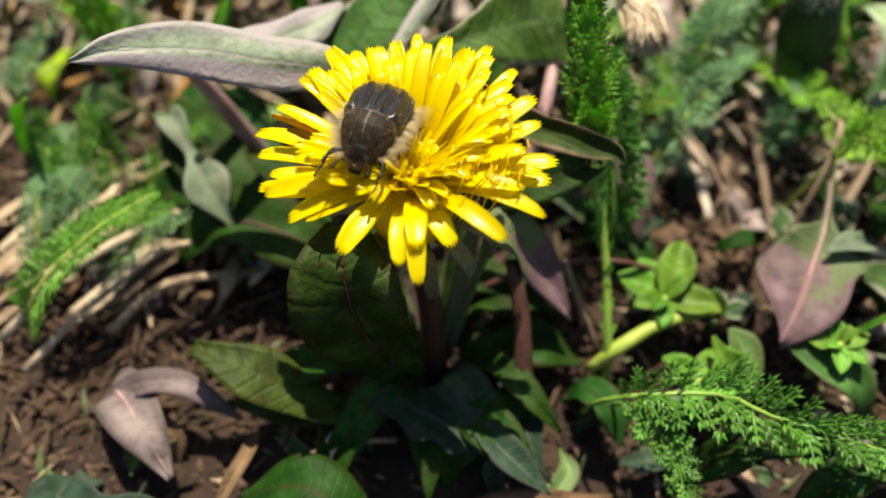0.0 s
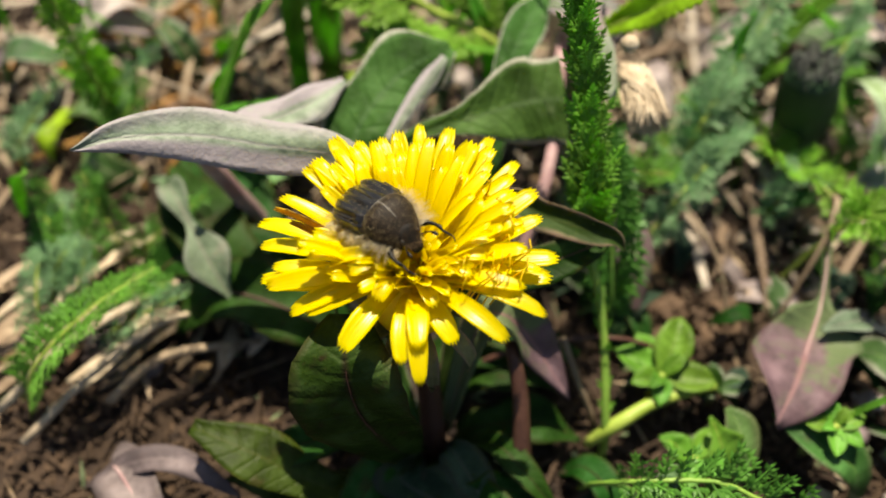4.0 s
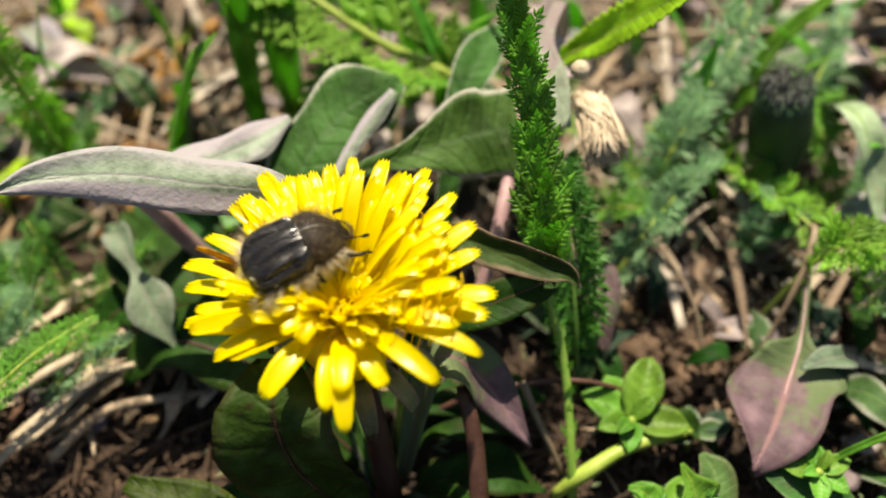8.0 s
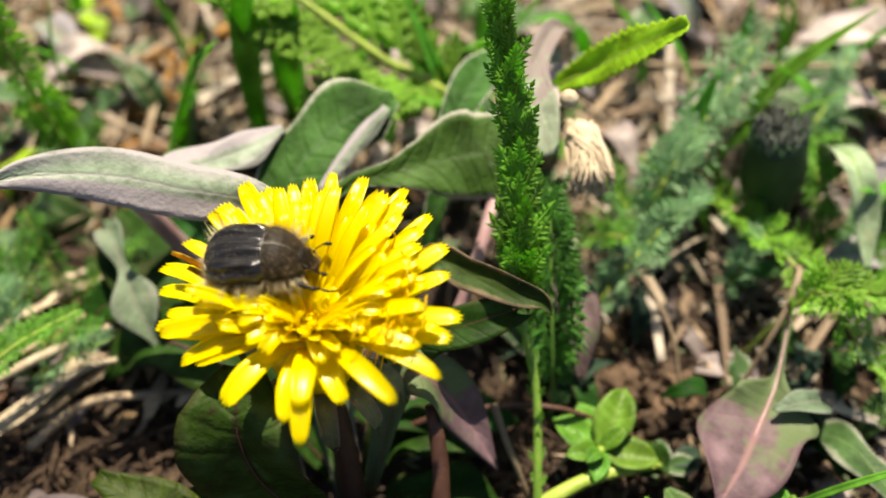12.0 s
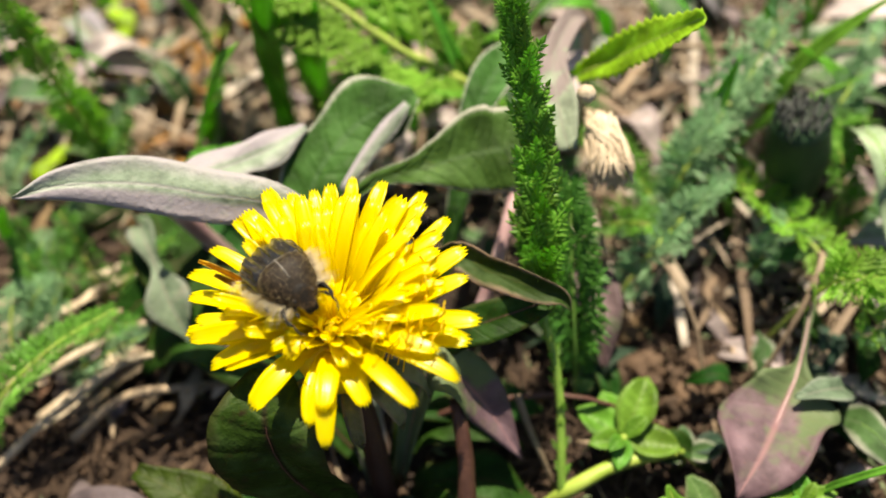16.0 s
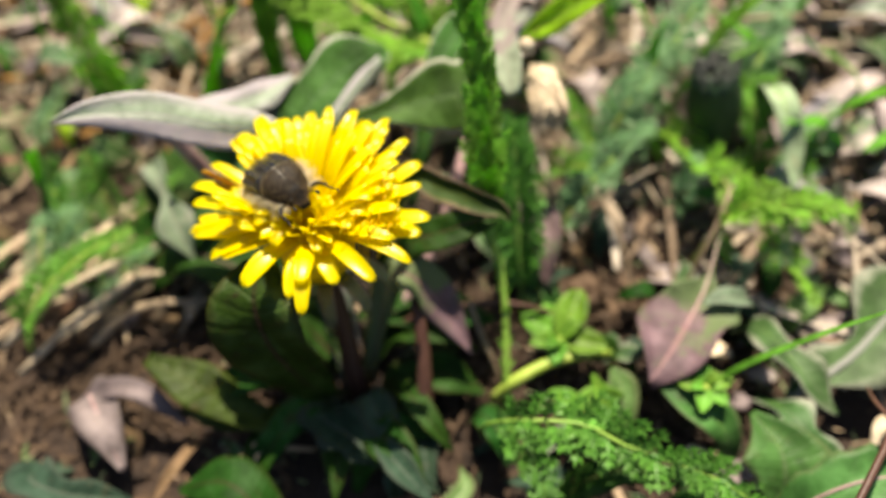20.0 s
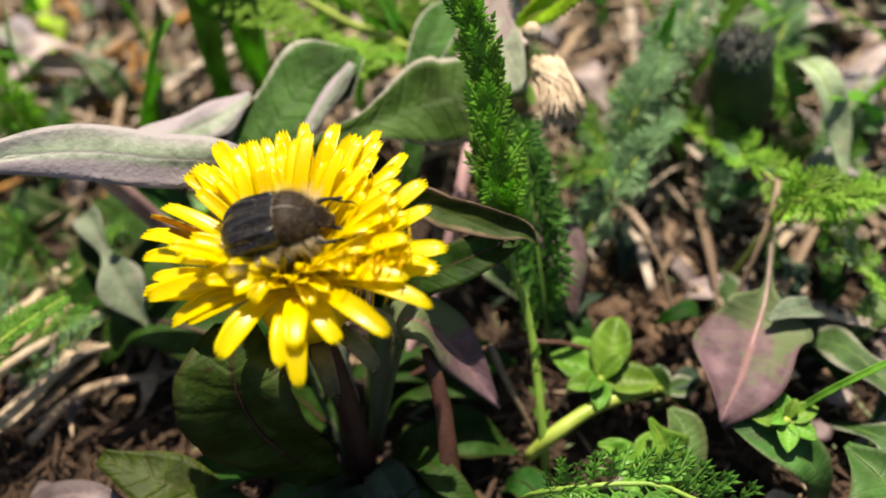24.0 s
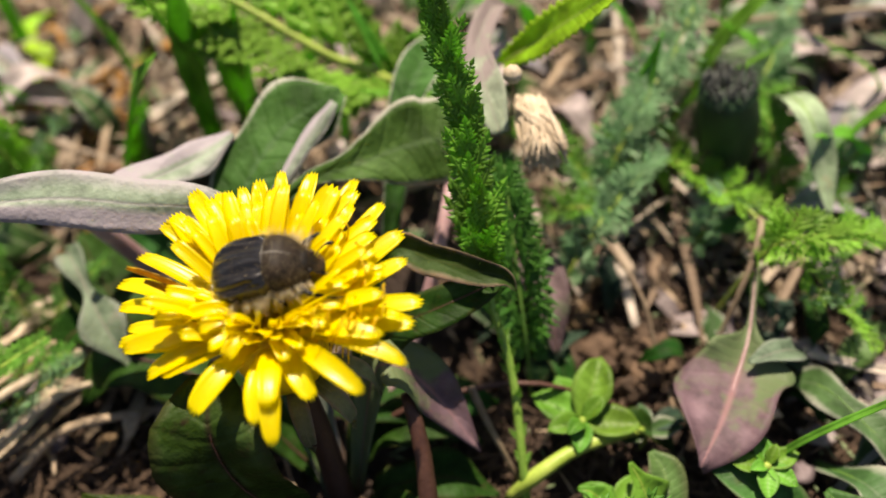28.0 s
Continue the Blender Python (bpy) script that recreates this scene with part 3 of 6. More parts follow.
# outer ray florets: where each tip lies
TIPS = [(-8.1, 43.5, 34.0), (-2.7, 42.0, 34.0), (-0.1, 40.0, 34.0), (0.3, 43.0, 36.0), (2.8, 44.1, 34.0), (7.4, 43.4, 36.0),
        (11.9, 47.7, 36.0), (9.2, 48.2, 37.0), (12.9, 53.4, 36.0), (12.2, 51.0, 36.0), (11.4, 57.4, 36.0), (11.1, 60.3, 36.0), (9.2, 63.5, 36.5),
        (6.6, 66.1, 37.0), (3.1, 65.3, 38.0), (1.8, 67.3, 37.0), (-0.5, 67.4, 37.0), (-3.2, 66.6, 37.0), (-4.5, 65.9, 37.0),
        (-7.2, 65.8, 36.5), (-10.0, 66.2, 36.0), (-12.6, 62.7, 36.0), (-14.5, 60.5, 34.5), (-16.9, 58.0, 33.0), (-16.5, 55.6, 33.0),
        (-16.4, 50.5, 32.0), (-13.3, 48.1, 32.0), (-15.5, 49.2, 32.5), (-15.2, 51.6, 33.5), (-11.4, 47.2, 32.6)]


def fitted_floret(head, g, tip, rb, zb, e0, power, width, seed, curl=0.0, blunt=0.5, mat=None, yaw=0.0):
    """A floret from the mound out to its tip; its bend is solved from where it starts and ends."""
    x, y, z = tip
    az, reach = math.atan2(y - CY, x - CX), math.hypot(x - CX, y - CY)
    base = (CX + rb * math.cos(az + yaw), CY + rb * math.sin(az + yaw), zb)
    az, reach = math.atan2(y - base[1], x - base[0]), math.hypot(x - base[0], y - base[1])
    best = None
    for e1 in range(-84, 84, 4):
        el = np.radians(e0 + (e1 - e0) * np.linspace(0, 1, 12)[:-1] ** power)
        ratio = np.sum(np.sin(el)) / max(0.2, np.sum(np.cos(el)))
        err = abs(ratio - (z - zb) / reach)
        if best is None or err < best[0]:
            best = (err, e1, reach / max(0.05, np.sum(np.cos(el)) / 11))
    me = floret_mesh(base, az, min(best[2], 20), e0, best[1], width, seed, curl, blunt, power)
    if mat:
        me.materials[0] = mat
    return put("floret", me, head)


def mound(r):
    """Height of the packed floret tubes in the middle of the head."""
    return 34.2 - 4.4 * min(1.0, r / 4.7) ** 2


def flower():
    g = random.Random(21)
    # stem and the mound of packed floret tubes on its green cup
    put("flower_stem", tube_mesh("flower_stem", [(1.8, 43.5, -1), (1.6, 44.5, 5), (0.4, 48.5, 16), (CX, CY - 0.6, 26)], [1.7, 1.5, 1.35, 1.5], M_STEM_RED, 16, 10, 0.03), plant, "reddish brown hollow stem")
    prof = [(1.4, 24.5), (3.4, 25.2), (4.2, 26.8), (4.6, 28.4)] + [(r, mound(r)) for r in (4.7, 4.2, 3.6, 2.8, 1.8, 0.1)]
    verts, faces, q = [], [], 20
    for r, z in prof:
        verts += [(CX + r * math.cos(2 * math.pi * k / q), CY + r * math.sin(2 * math.pi * k / q), z) for k in range(q)]
    for i in range(len(prof) - 1):
        faces += [(i * q + k, i * q + (k + 1) % q, (i + 1) * q + (k + 1) % q, (i + 1) * q + k) for k in range(q)]
    head = put("flower_head", mesh_of("flower_head", verts, faces, M_STYLE), plant, "bright yellow many-petalled flower head")
    # green bracts, the outer ones bent down
    for k in range(10):
        a = 2 * math.pi * k / 10 + g.uniform(-0.2, 0.2)
        d = np.array([math.cos(a), math.sin(a), 0])
        b = np.array([CX, CY, 26.0])
        pts = [b + d * 3.5, b + d * 6.2 + (0, 0, 0.6), b + d * 8.4 + (0, 0, -1.8), b + d * g.uniform(8.0, 9.4) + (0, 0, g.uniform(-9, -5))]
        put("bract", leaf_mesh("bract", pts, [0.9, 1.0, 0.7, 0.1], M_BRACT, n=12, m=4, fold=0.2, seed=k, thick=0.2, wave=0.15), head)
    seed = 0
    # outer florets
    for x, y, z in TIPS:
        seed += 1
        low = y < 50
        rb, zb = (2.2, 33.0) if low else (3.6, 31.0)
        rise = math.degrees(math.atan2(z - zb, math.hypot(x - CX, y - CY) - rb))
        fitted_floret(head, g, (x, y, z), rb, zb, rise + (g.uniform(30, 42) if low else g.uniform(20, 32)), 0.8,
                      g.uniform(1.0, 1.2) if low else g.uniform(0.86, 1.14), seed, g.uniform(0, 0.12), g.uniform(0.0, 0.25) if low else g.uniform(0.1, 0.7))
    # second row, in the gaps of the outer one
    ring = sorted((math.atan2(y - CY, x - CX), math.hypot(x - CX, y - CY), y, z) for x, y, z in TIPS)
    for k, (az, reach, y, z) in enumerate(ring):
        nxt = ring[(k + 1) % len(ring)]
        gap = (nxt[0] - az) % (2 * math.pi)
        if min(y, nxt[2]) < 48.5:
            continue
        for j in range(3):
            if g.random() < (0.55, 0.25, 0.25)[j]:
                continue
            aa, rr = az + gap * g.uniform(0.1, 0.9), (reach + nxt[1]) / 2 * (0.93, 0.86, 0.76)[j] * g.uniform(0.9, 1.06)
            tip = (CX + rr * math.cos(aa), CY + rr * math.sin(aa), z + (0.5, 1.2, 2.2)[j] + g.uniform(-0.6, 0.6))
            if math.hypot((tip[0] + 5.2) / 1.35, tip[1] - 55) < 5.2 or (tip[0] < -9 and 50.2 < tip[1] < 61):
                continue
            seed += 1
            fitted_floret(head, g, tip, 3.4 - 0.5 * j, mound(3.4 - 0.5 * j) - 0.4, math.degrees(math.atan2(tip[2] - 32, rr - 3)) + g.uniform(18, 32), 0.85, g.uniform(0.7, 1.0), seed, g.uniform(0.0, 0.25), g.uniform(0.1, 0.8))
    # inner rows, shorter and steeper towards the middle; low where the beetle sits
    for count, r_in, r_out, z0, z1, rb, wd in ((50, 7.6, 11.2, 37.4, 39.4, 2.7, 0.74), (46, 4.6, 8.0, 38.6, 40.6, 2.0, 0.64), (30, 1.6, 4.8, 39.0, 41.0, 1.0, 0.56)):
        for k in range(count):
            az = 2 * math.pi * (k + g.uniform(-0.5, 0.5)) / count
            if math.sin(az) < -0.25 and r_out > 5 and g.random() < 0.9:
                continue
            rr = g.uniform(r_in, r_out)
            x, y, z = CX + rr * math.cos(az), CY + 0.8 + rr * math.sin(az), g.uniform(z0, z1)
            near = math.hypot((x + 3.0) / 1.75, y - 55)
            if near < 5.0:
                z = min(z, 36.0 + 0.3 * max(0.0, near - 3.5))
            elif y < 52:
                z -= 1.8
            seed += 1
            fitted_floret(head, g, (x, y, z), rb, mound(rb) - 0.4, min(84, math.degrees(math.atan2(z - mound(rb), max(0.5, rr - rb))) + g.uniform(16, 34)), 0.85, wd * g.uniform(0.8, 1.15), seed, g.uniform(0.1, 0.45), 0.7, yaw=g.uniform(-0.4, 0.4))
    # short curled florets towards the front, tips bent down
    for x, y, z, w in ((-4.4, 46.6, 36.2, 1.0), (-6.4, 47.8, 36.4, 0.9), (-7.4, 49.6, 36.6, 0.85), (-2.4, 47.4, 37.2, 0.8), (0.9, 46.2, 36.2, 0.95), (2.6, 47.4, 37.0, 0.8), (4.4, 48.9, 37.2, 0.95), (5.8, 50.6, 37.8, 0.9),
                       (-0.4, 48.2, 38.2, 0.7), (-3.6, 49.4, 38.0, 0.7), (-9.2, 51.2, 36.0, 0.8), (1.8, 49.6, 38.8, 0.7), (6.6, 52.4, 38.2, 0.9), (-5.0, 50.2, 37.8, 0.6)):
        seed += 1
        fitted_floret(head, g, (x, y + 0.8, z), g.uniform(0.6, 1.8), mound(1.6) - 0.4, g.uniform(72, 84), g.uniform(0.9, 1.25), w, seed, g.uniform(0.15, 0.5), 0.6, yaw=g.uniform(-0.5, 0.5))
    for k in range(44):
        x, y = g.uniform(-7.0, 4.5), g.uniform(48.8, 52.8)
        seed += 1
        fitted_floret(head, g, (x, y, g.uniform(36.0, 38.4)), g.uniform(0.6, 2.4), 32.4, g.uniform(74, 88), g.uniform(0.8, 1.5), g.uniform(0.3, 0.5), seed, g.uniform(0.3, 0.9), 0.6, yaw=g.uniform(-0.7, 0.7))
    for x, y, z in ((-10.8, 52.6, 36.2), (-12.6, 53.6, 35.2), (-9.6, 50.0, 36.0)):
        seed += 1
        fitted_floret(head, g, (x, y, z), 2.6, 32.6, 50, 0.9, 0.8, seed, 0.3, 0.5)
    # rolled brown florets at the side
    for x, y, z in ((-15.0, 57.2, 36.4), (-13.8, 55.4, 35.6)):
        seed += 1
        fitted_floret(head, g, (x, y, z), 4.2, CZ + 0.6, 66, 0.6, 0.5, seed, 1.4, 0.3, M_PETAL_DRY)
    # thin curled styles among the florets
    for k in range(84):
        az = g.uniform(-0.5, 3.1)
        r = g.uniform(2.0, 8.4)
        ux, uy = math.cos(az), math.sin(az)
        x, y = CX + ux * r, CY + uy * r
        if math.hypot((x + 3.0) / 1.7, y - 55) < 4.8:
            continue
        h = g.uniform(8.2, 11.6) - 0.15 * r
        b = np.array([x, y, CZ + 0.5])
        lean = np.array([ux * g.uniform(1.4, 3.2), uy * g.uniform(1.4, 3.2), 0])
        tip = b + lean + (0, 0, h)
        sidew = np.array([-uy, ux, 0]) * g.choice((-1, 1))
        pts = [b, b + lean * 0.45 + (0, 0, h * 0.6), tip, tip + sidew * 0.7 + (0, 0, 0.25), tip + sidew * 1.35 + (0, 0, -0.2), tip + sidew * 1.5 + (0, 0, -0.9)]
        put("style", tube_mesh("style", pts, [0.09, 0.08, 0.075, 0.06], M_STYLE, 18, 5), head)


flower()


def dandelion_leaves():
    L = lambda *a, **k: leaf_part(plant, *a, **k)
    # long pale leaf that reaches out behind the flower
    L([(1, 46, 0), (-1, 56, 12), (-4, 64, 24), (-10, 67, 30.5), (-18, 67.4, 32), (-25.5, 67.2, 33.6), (-32.6, 65.4, 35.2), (-36.6, 62.6, 36.6)], [0.9, 1.0, 1.6, 2.3, 3.0, 3.1, 1.7, 0.1], M_LEAF_PALE, None, 0.35,
      fold=-0.04, cup=-0.05, wave=0.12, seed=3, up=(0, -0.55, 0.85), n=54, m=10, lobes=0.08, n_teeth=4, label="long pale leaf with mauve margin")
    L([(-24.5, 69.5, 29), (-20.5, 73.5, 27), (-15.5, 78, 25.4), (-11.2, 82.4, 24.8)], [1.2, 2.4, 2.3, 0.6], M_LEAF_PALE, seed=5, fold=0.06, up=(0, -0.3, 0.95), lobes=0.2, n_teeth=4, wave=0.14, n=40)
    # broad blunt leaf behind, with its pale thick rib
    back = L([(0, 46, 0), (-6, 58, 9), (-10.4, 70, 18), (-9.4, 76.6, 22.4), (-5.8, 82.3, 24.2), (-2.2, 85.6, 25.0), (1.6, 88.2, 25.4)], [0.9, 1.0, 1.2, 4.2, 5.0, 4.2, 1.2], M_LEAF_REAR, None, 0.35, seed=8, fold=0.06, lobes=0.16, n_teeth=5, up=(0, -0.4, 0.9), wave=0.12, n=44)
    put("midrib", leaf_mesh("midrib", [(-5.6, 74.6, 23.2), (-3.2, 79.2, 24.3), (-0.8, 83.1, 25.2), (1.0, 86.0, 25.9)], [0.5, 0.9, 1.1, 0.5], M_LEAF_PALE, n=16, m=4, fold=-0.2, up=(0, -0.4, 0.9), thick=0.3, seed=9), back, "pale flattened rib")
    # upright leaf with a pale rim that faces the camera side
    L([(0, 46, 0), (-5, 58, 10), (-6.5, 70, 21), (-2.4, 75.0, 24.4), (3.4, 77.2, 24.7), (9.0, 79.6, 24.8), (12.8, 80.8, 24.6), (16.0, 81.6, 24.2)], [0.9, 0.8, 0.6, 0.9, 2.0, 4.4, 5.5, 5.7], M_LEAF_REAR, None, 0.3, seed=11, fold=0.05, lobes=0.10, n_teeth=5, teeth=0.06, up=(0, -0.5, 0.85), wave=0.10, n=50)
    L([(6, 72, 8), (8, 80, 18), (9.2, 87, 23.4), (11.4, 93, 24.6), (14.4, 99.5, 24)], [0.8, 1.5, 2.0, 2.6, 0.4], M_LEAF_REAR, seed=12, fold=0.2, up=(0, -0.4, 0.9))
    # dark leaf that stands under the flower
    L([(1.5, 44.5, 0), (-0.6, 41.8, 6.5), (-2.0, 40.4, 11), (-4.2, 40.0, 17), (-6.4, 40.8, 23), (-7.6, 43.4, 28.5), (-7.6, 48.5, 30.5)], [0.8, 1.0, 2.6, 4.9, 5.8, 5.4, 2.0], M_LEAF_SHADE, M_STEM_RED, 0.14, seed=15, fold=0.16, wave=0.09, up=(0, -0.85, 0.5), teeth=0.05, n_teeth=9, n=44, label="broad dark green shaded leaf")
    # curled leaf beside the flower, in two lobes
    L([(2, 46, 0), (4, 58, 14), (8, 65, 25.4), (13, 63.4, 26.2), (18, 61.8, 26.3), (20.8, 61.2, 25.9), (22, 60.0, 24.9)], [0.9, 1.0, 1.5, 1.8, 1.5, 0.9, 0.1], M_LEAF_RIM, None, 0.25, seed=18, fold=0.35, cup=0.25, wave=0.16, up=(0, -0.62, 0.78), n=44, label="dark leaf with curled pinkish edge")
    L([(2, 47, 0), (6, 55, 14), (9, 57.2, 22), (13.6, 59, 23.4), (18.4, 61, 24), (21, 62.4, 24.4)], [0.9, 1.4, 2.0, 2.3, 1.6, 0.2], M_LEAF_DARK_SHADED, M_STEM_RED, 0.2, seed=19, fold=0.3, up=(0, -0.5, 0.85), wave=0.1)
    # mauve leaf hanging beside the stem
    L([(3, 46, 2), (6, 53, 17), (8.5, 54, 20), (12.5, 53, 15.5), (17.8, 48.2, 9)], [0.8, 1.8, 2.8, 3.0, 0.15], M_LEAF_MAUVE, None, 0.2, seed=21, fold=0.3, label="drooping mauve leaf")
    # small dark leaf low at the side
    L([(0, 42, 0), (-8, 37, 6), (-13, 37.4, 8.5), (-19, 39.4, 11), (-26, 41.8, 12.4)], [0.7, 1.4, 2.6, 3.1, 1.0], M_LEAF_OLIVE, None, 0.2, seed=24, fold=0.2, lobes=0.08, n_teeth=4, label="small olive green leaf")
    # bluish leaves low in front
    L([(1, 43, 0), (-2, 38.5, 6), (3, 35, 8.5), (8, 31.5, 7)], [0.7, 2.8, 3.0, 0.2], M_LEAF_BLUE, None, 0.2, seed=27, fold=0.3, lobes=0.2)
    L([(3, 42, 0), (7, 35, 8), (10.5, 31, 9.5), (15, 27.5, 8)], [0.6, 1.2, 1.9, 0.1], M_LEAF_BLUE, None, 0.15, seed=30, fold=0.5)
    # Two more dark leaves, added to darken the soil in place of shade
    L([(5, 45, 0), (9, 42.5, 8), (12.4, 39, 9), (16.5, 35, 6.5)], [0.8, 1.5, 1.7, 0.2], M_LEAF_DARK_SHADED, None, 0.15, seed=31, fold=0.3)
    L([(3, 43, 0), (6, 37, 7), (9.5, 33, 9), (14, 28.5, 6)], [0.8, 2.4, 2.8, 0.2], M_LEAF_DARK_SHADED, None, 0.15, seed=32, fold=0.3)
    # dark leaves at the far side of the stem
    L([(-1, 48, 0), (-12, 56, 7), (-20, 59, 10), (-27, 60, 9), (-32, 56.5, 4)], [0.9, 3.0, 4.6, 4.0, 0.4], M_LEAF_DARK_SHADED, M_STEM_RED, 0.25, seed=36, fold=0.25, lobes=0.15, n_teeth=5)
    L([(-2, 50, 0), (-14, 62, 5), (-23, 66, 8), (-33, 66, 7), (-38, 62, 3)], [0.9, 2.4, 3.6, 3.2, 0.4], M_LEAF_DARK_SHADED, M_STEM_RED, 0.25, seed=37, fold=0.3, lobes=0.25, n_teeth=5)
    L([(-2, 50, 1), (-13, 60, 4), (-22, 68, 6.5), (-29.5, 77, 7), (-35, 84, 5)], [0.9, 2.2, 5.0, 6.0, 1.2], M_LEAF_DARK_SHADED, None, 0.25, seed=38, fold=0.12, lobes=0.1, n_teeth=5, label="broad dark green leaf in shade")
    L([(-4, 52, 0), (-17, 57, 6), (-24.5, 64, 9), (-31, 72, 9.6), (-36, 80, 7.5)], [0.9, 2.4, 4.4, 4.6, 0.6], M_LEAF_DARK_SHADED, None, 0.2, seed=39, fold=0.15, lobes=0.1, n_teeth=5, label="broad dark green leaf in shade")
    # Added dark leaves: they cover lit soil where deep shade belongs
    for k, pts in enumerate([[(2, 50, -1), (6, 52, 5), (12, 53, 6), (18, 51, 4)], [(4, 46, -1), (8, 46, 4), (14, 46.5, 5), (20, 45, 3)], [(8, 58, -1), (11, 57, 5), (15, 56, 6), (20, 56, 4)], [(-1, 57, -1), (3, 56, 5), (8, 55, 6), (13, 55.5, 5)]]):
        L(pts, [0.6, 2.6, 2.8, 0.3], M_LEAF_DARK_SHADED, None, 0.15, seed=430 + k, fold=0.3, lobes=0.15, n_teeth=4, wave=0.1)
    # low shaded leaves round the foot of the stem, shade also in their colour
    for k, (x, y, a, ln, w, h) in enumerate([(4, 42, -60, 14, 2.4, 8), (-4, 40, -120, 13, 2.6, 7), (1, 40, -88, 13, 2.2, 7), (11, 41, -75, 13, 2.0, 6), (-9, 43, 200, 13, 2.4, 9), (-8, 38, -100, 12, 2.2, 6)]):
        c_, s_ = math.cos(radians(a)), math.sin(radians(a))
        L([(x * 0.4 + 0.8, y * 0.4 + 26.5, 0), (x, y, h * 0.75), (x + c_ * ln * 0.5, y + s_ * ln * 0.5, h), (x + c_ * ln, y + s_ * ln, h * 0.55)], [0.6, w * 0.8, w, 0.15], M_LEAF_DARK_SHADED if k % 3 else M_LEAF_BLUE, None, 0.18, seed=400 + k, fold=0.3, lobes=0.15, n_teeth=4, wave=0.1)
    put("stalk", tube_mesh("stalk", [(-19.5, 71, -1), (-21.5, 72.4, 3), (-23.8, 73, 8.5), (-27.4, 73, 19), (-29, 72.4, 24)], [0.9, 1.1, 1.25, 1.2, 0.8], M_STEM_PINK, 14, 8, 0.04), plant, "pink leaf stalk")
    put("stalk", tube_mesh("stalk", [(3, 52, 1), (10, 62, 10), (14, 72, 19.5), (15.6, 84, 20.5), (17, 98, 17), (18, 106, 4)], [0.8, 0.8, 0.85, 0.85, 0.8, 0.7], M_STEM_PINK, 18, 8, 0.04), plant, "pink leaf stalk")


dandelion_leaves()


# ---- yarrow ----
frond("upright dark green feathery yarrow shoot", [(23.2, 44, -1), (22.8, 46, 5), (21.6, 56, 13), (19.1, 61.8, 21), (18.1, 66.8, 27), (16.8, 75.2, 35), (14.6, 80.5, 42), (13.6, 83.5, 47)],
      5.6, M_SHOOT_DEEP, M_STEM_BRIGHT, 72, 0.4, True, 0.6, seed=1, angle=32, taper=0.5, pairs=6, messy=0.12, sparse=9, foot=0.16)
frond("feathery grey green yarrow leaf beside the shoot", [(24.4, 58, -1), (23.6, 61, 9), (22.6, 66.5, 16), (21.8, 72, 21), (21.2, 77, 24.5)], 4.2, M_FROND_DARK, M_STEM_GREEN, 34, 0.2, radius=0.25, seed=5, pairs=4, up=(0, -0.7, 0.7), taper=0.5, messy=0.3)
frond("bright green feathery yarrow leaf", [(11, 96, -1), (10, 96, 8), (8.5, 97, 15.5), (-1.9, 99.5, 20), (-11, 103.5, 24), (-17.5, 106.5, 26), (-27.5, 110.5, 28)], 12.0, M_SHOOT, M_STEM, 26, 0.34, radius=0.8, seed=2, pairs=5, up=(0.1, -0.3, 0.95), angle=60, taper=0.35, messy=0.2)
frond("dark green feathery yarrow leaf in front", [(20, 40, -1), (20.5, 37.8, 10), (24.5, 37, 15), (32.6, 37, 16), (38, 35.2, 15), (44.5, 33.8, 14), (51, 32, 13), (60, 27, 11)], 4.5, M_FROND_FRONT, M_STEM_BRIGHT, 50, 0.22, radius=0.35, seed=3, up=(-0.1, -0.5, 1), pairs=7, messy=0.45, taper=0.4)
frond("dark green feathery yarrow leaf in front", [(22, 41, -1), (23, 38, 9), (25, 36, 13), (26.8, 33.7, 12), (28.8, 29.5, 11), (30, 24, 8)], 3.2, M_FROND_FRONT, M_STEM_GREEN, 40, 0.3, radius=0.3, seed=4, pairs=7, messy=0.45)
for k, (pts, size) in enumerate([([(35, 84, -1), (36, 86, 13), (42, 96, 17), (49, 109, 17)], 4.5), ([(40, 92, -1), (43, 90, 8), (47.5, 84, 11), (52, 77.5, 13), (59, 68, 12), (64.5, 60, 9)], 4.4),
                                 ([(27, 70, -1), (30, 73, 8), (36, 79, 15), (41, 83, 17)], 4.0), ([(49, 70, -1), (53, 70.5, 16), (60, 71, 17), (70, 73, 14)], 4.2),
                                 ([(55, 100, -1), (56, 98, 9), (60, 104, 14), (64, 114, 14)], 4.0)]):
    frond("grey green feathery yarrow leaf on the ground", pts, size * 0.9, M_FROND_BLUE if k % 2 == 0 else M_SHOOT, M_STEM, 24, 0.2, radius=0.35, seed=10 + k, pairs=4, taper=0.5, messy=0.55, angle=52)
frond("upright grey green yarrow leaf beside the bud", [(37, 84, -1), (38, 86.5, 6.5), (40, 92, 13), (44.4, 99.7, 17.5), (48.6, 108, 21)], 5.8, M_FROND_BLUE, M_STEM, 15, 0.22, radius=0.4, seed=15, pairs=3, up=(-0.2, -0.3, 0.9), taper=0.45, messy=0.55, angle=54)
leaf_thing("sage_leaf", "small grey green leaf over the mauve leaf", [(58, 63, -1), (56, 60.5, 8), (52.6, 58.5, 12.6), (48.6, 57.2, 12.4)], [0.4, 1.3, 1.6, 0.3], M_LEAF_SAGE, None, 0.2, seed=89, fold=0.3, lobes=0.25, n_teeth=4)
gf = random.Random(77)
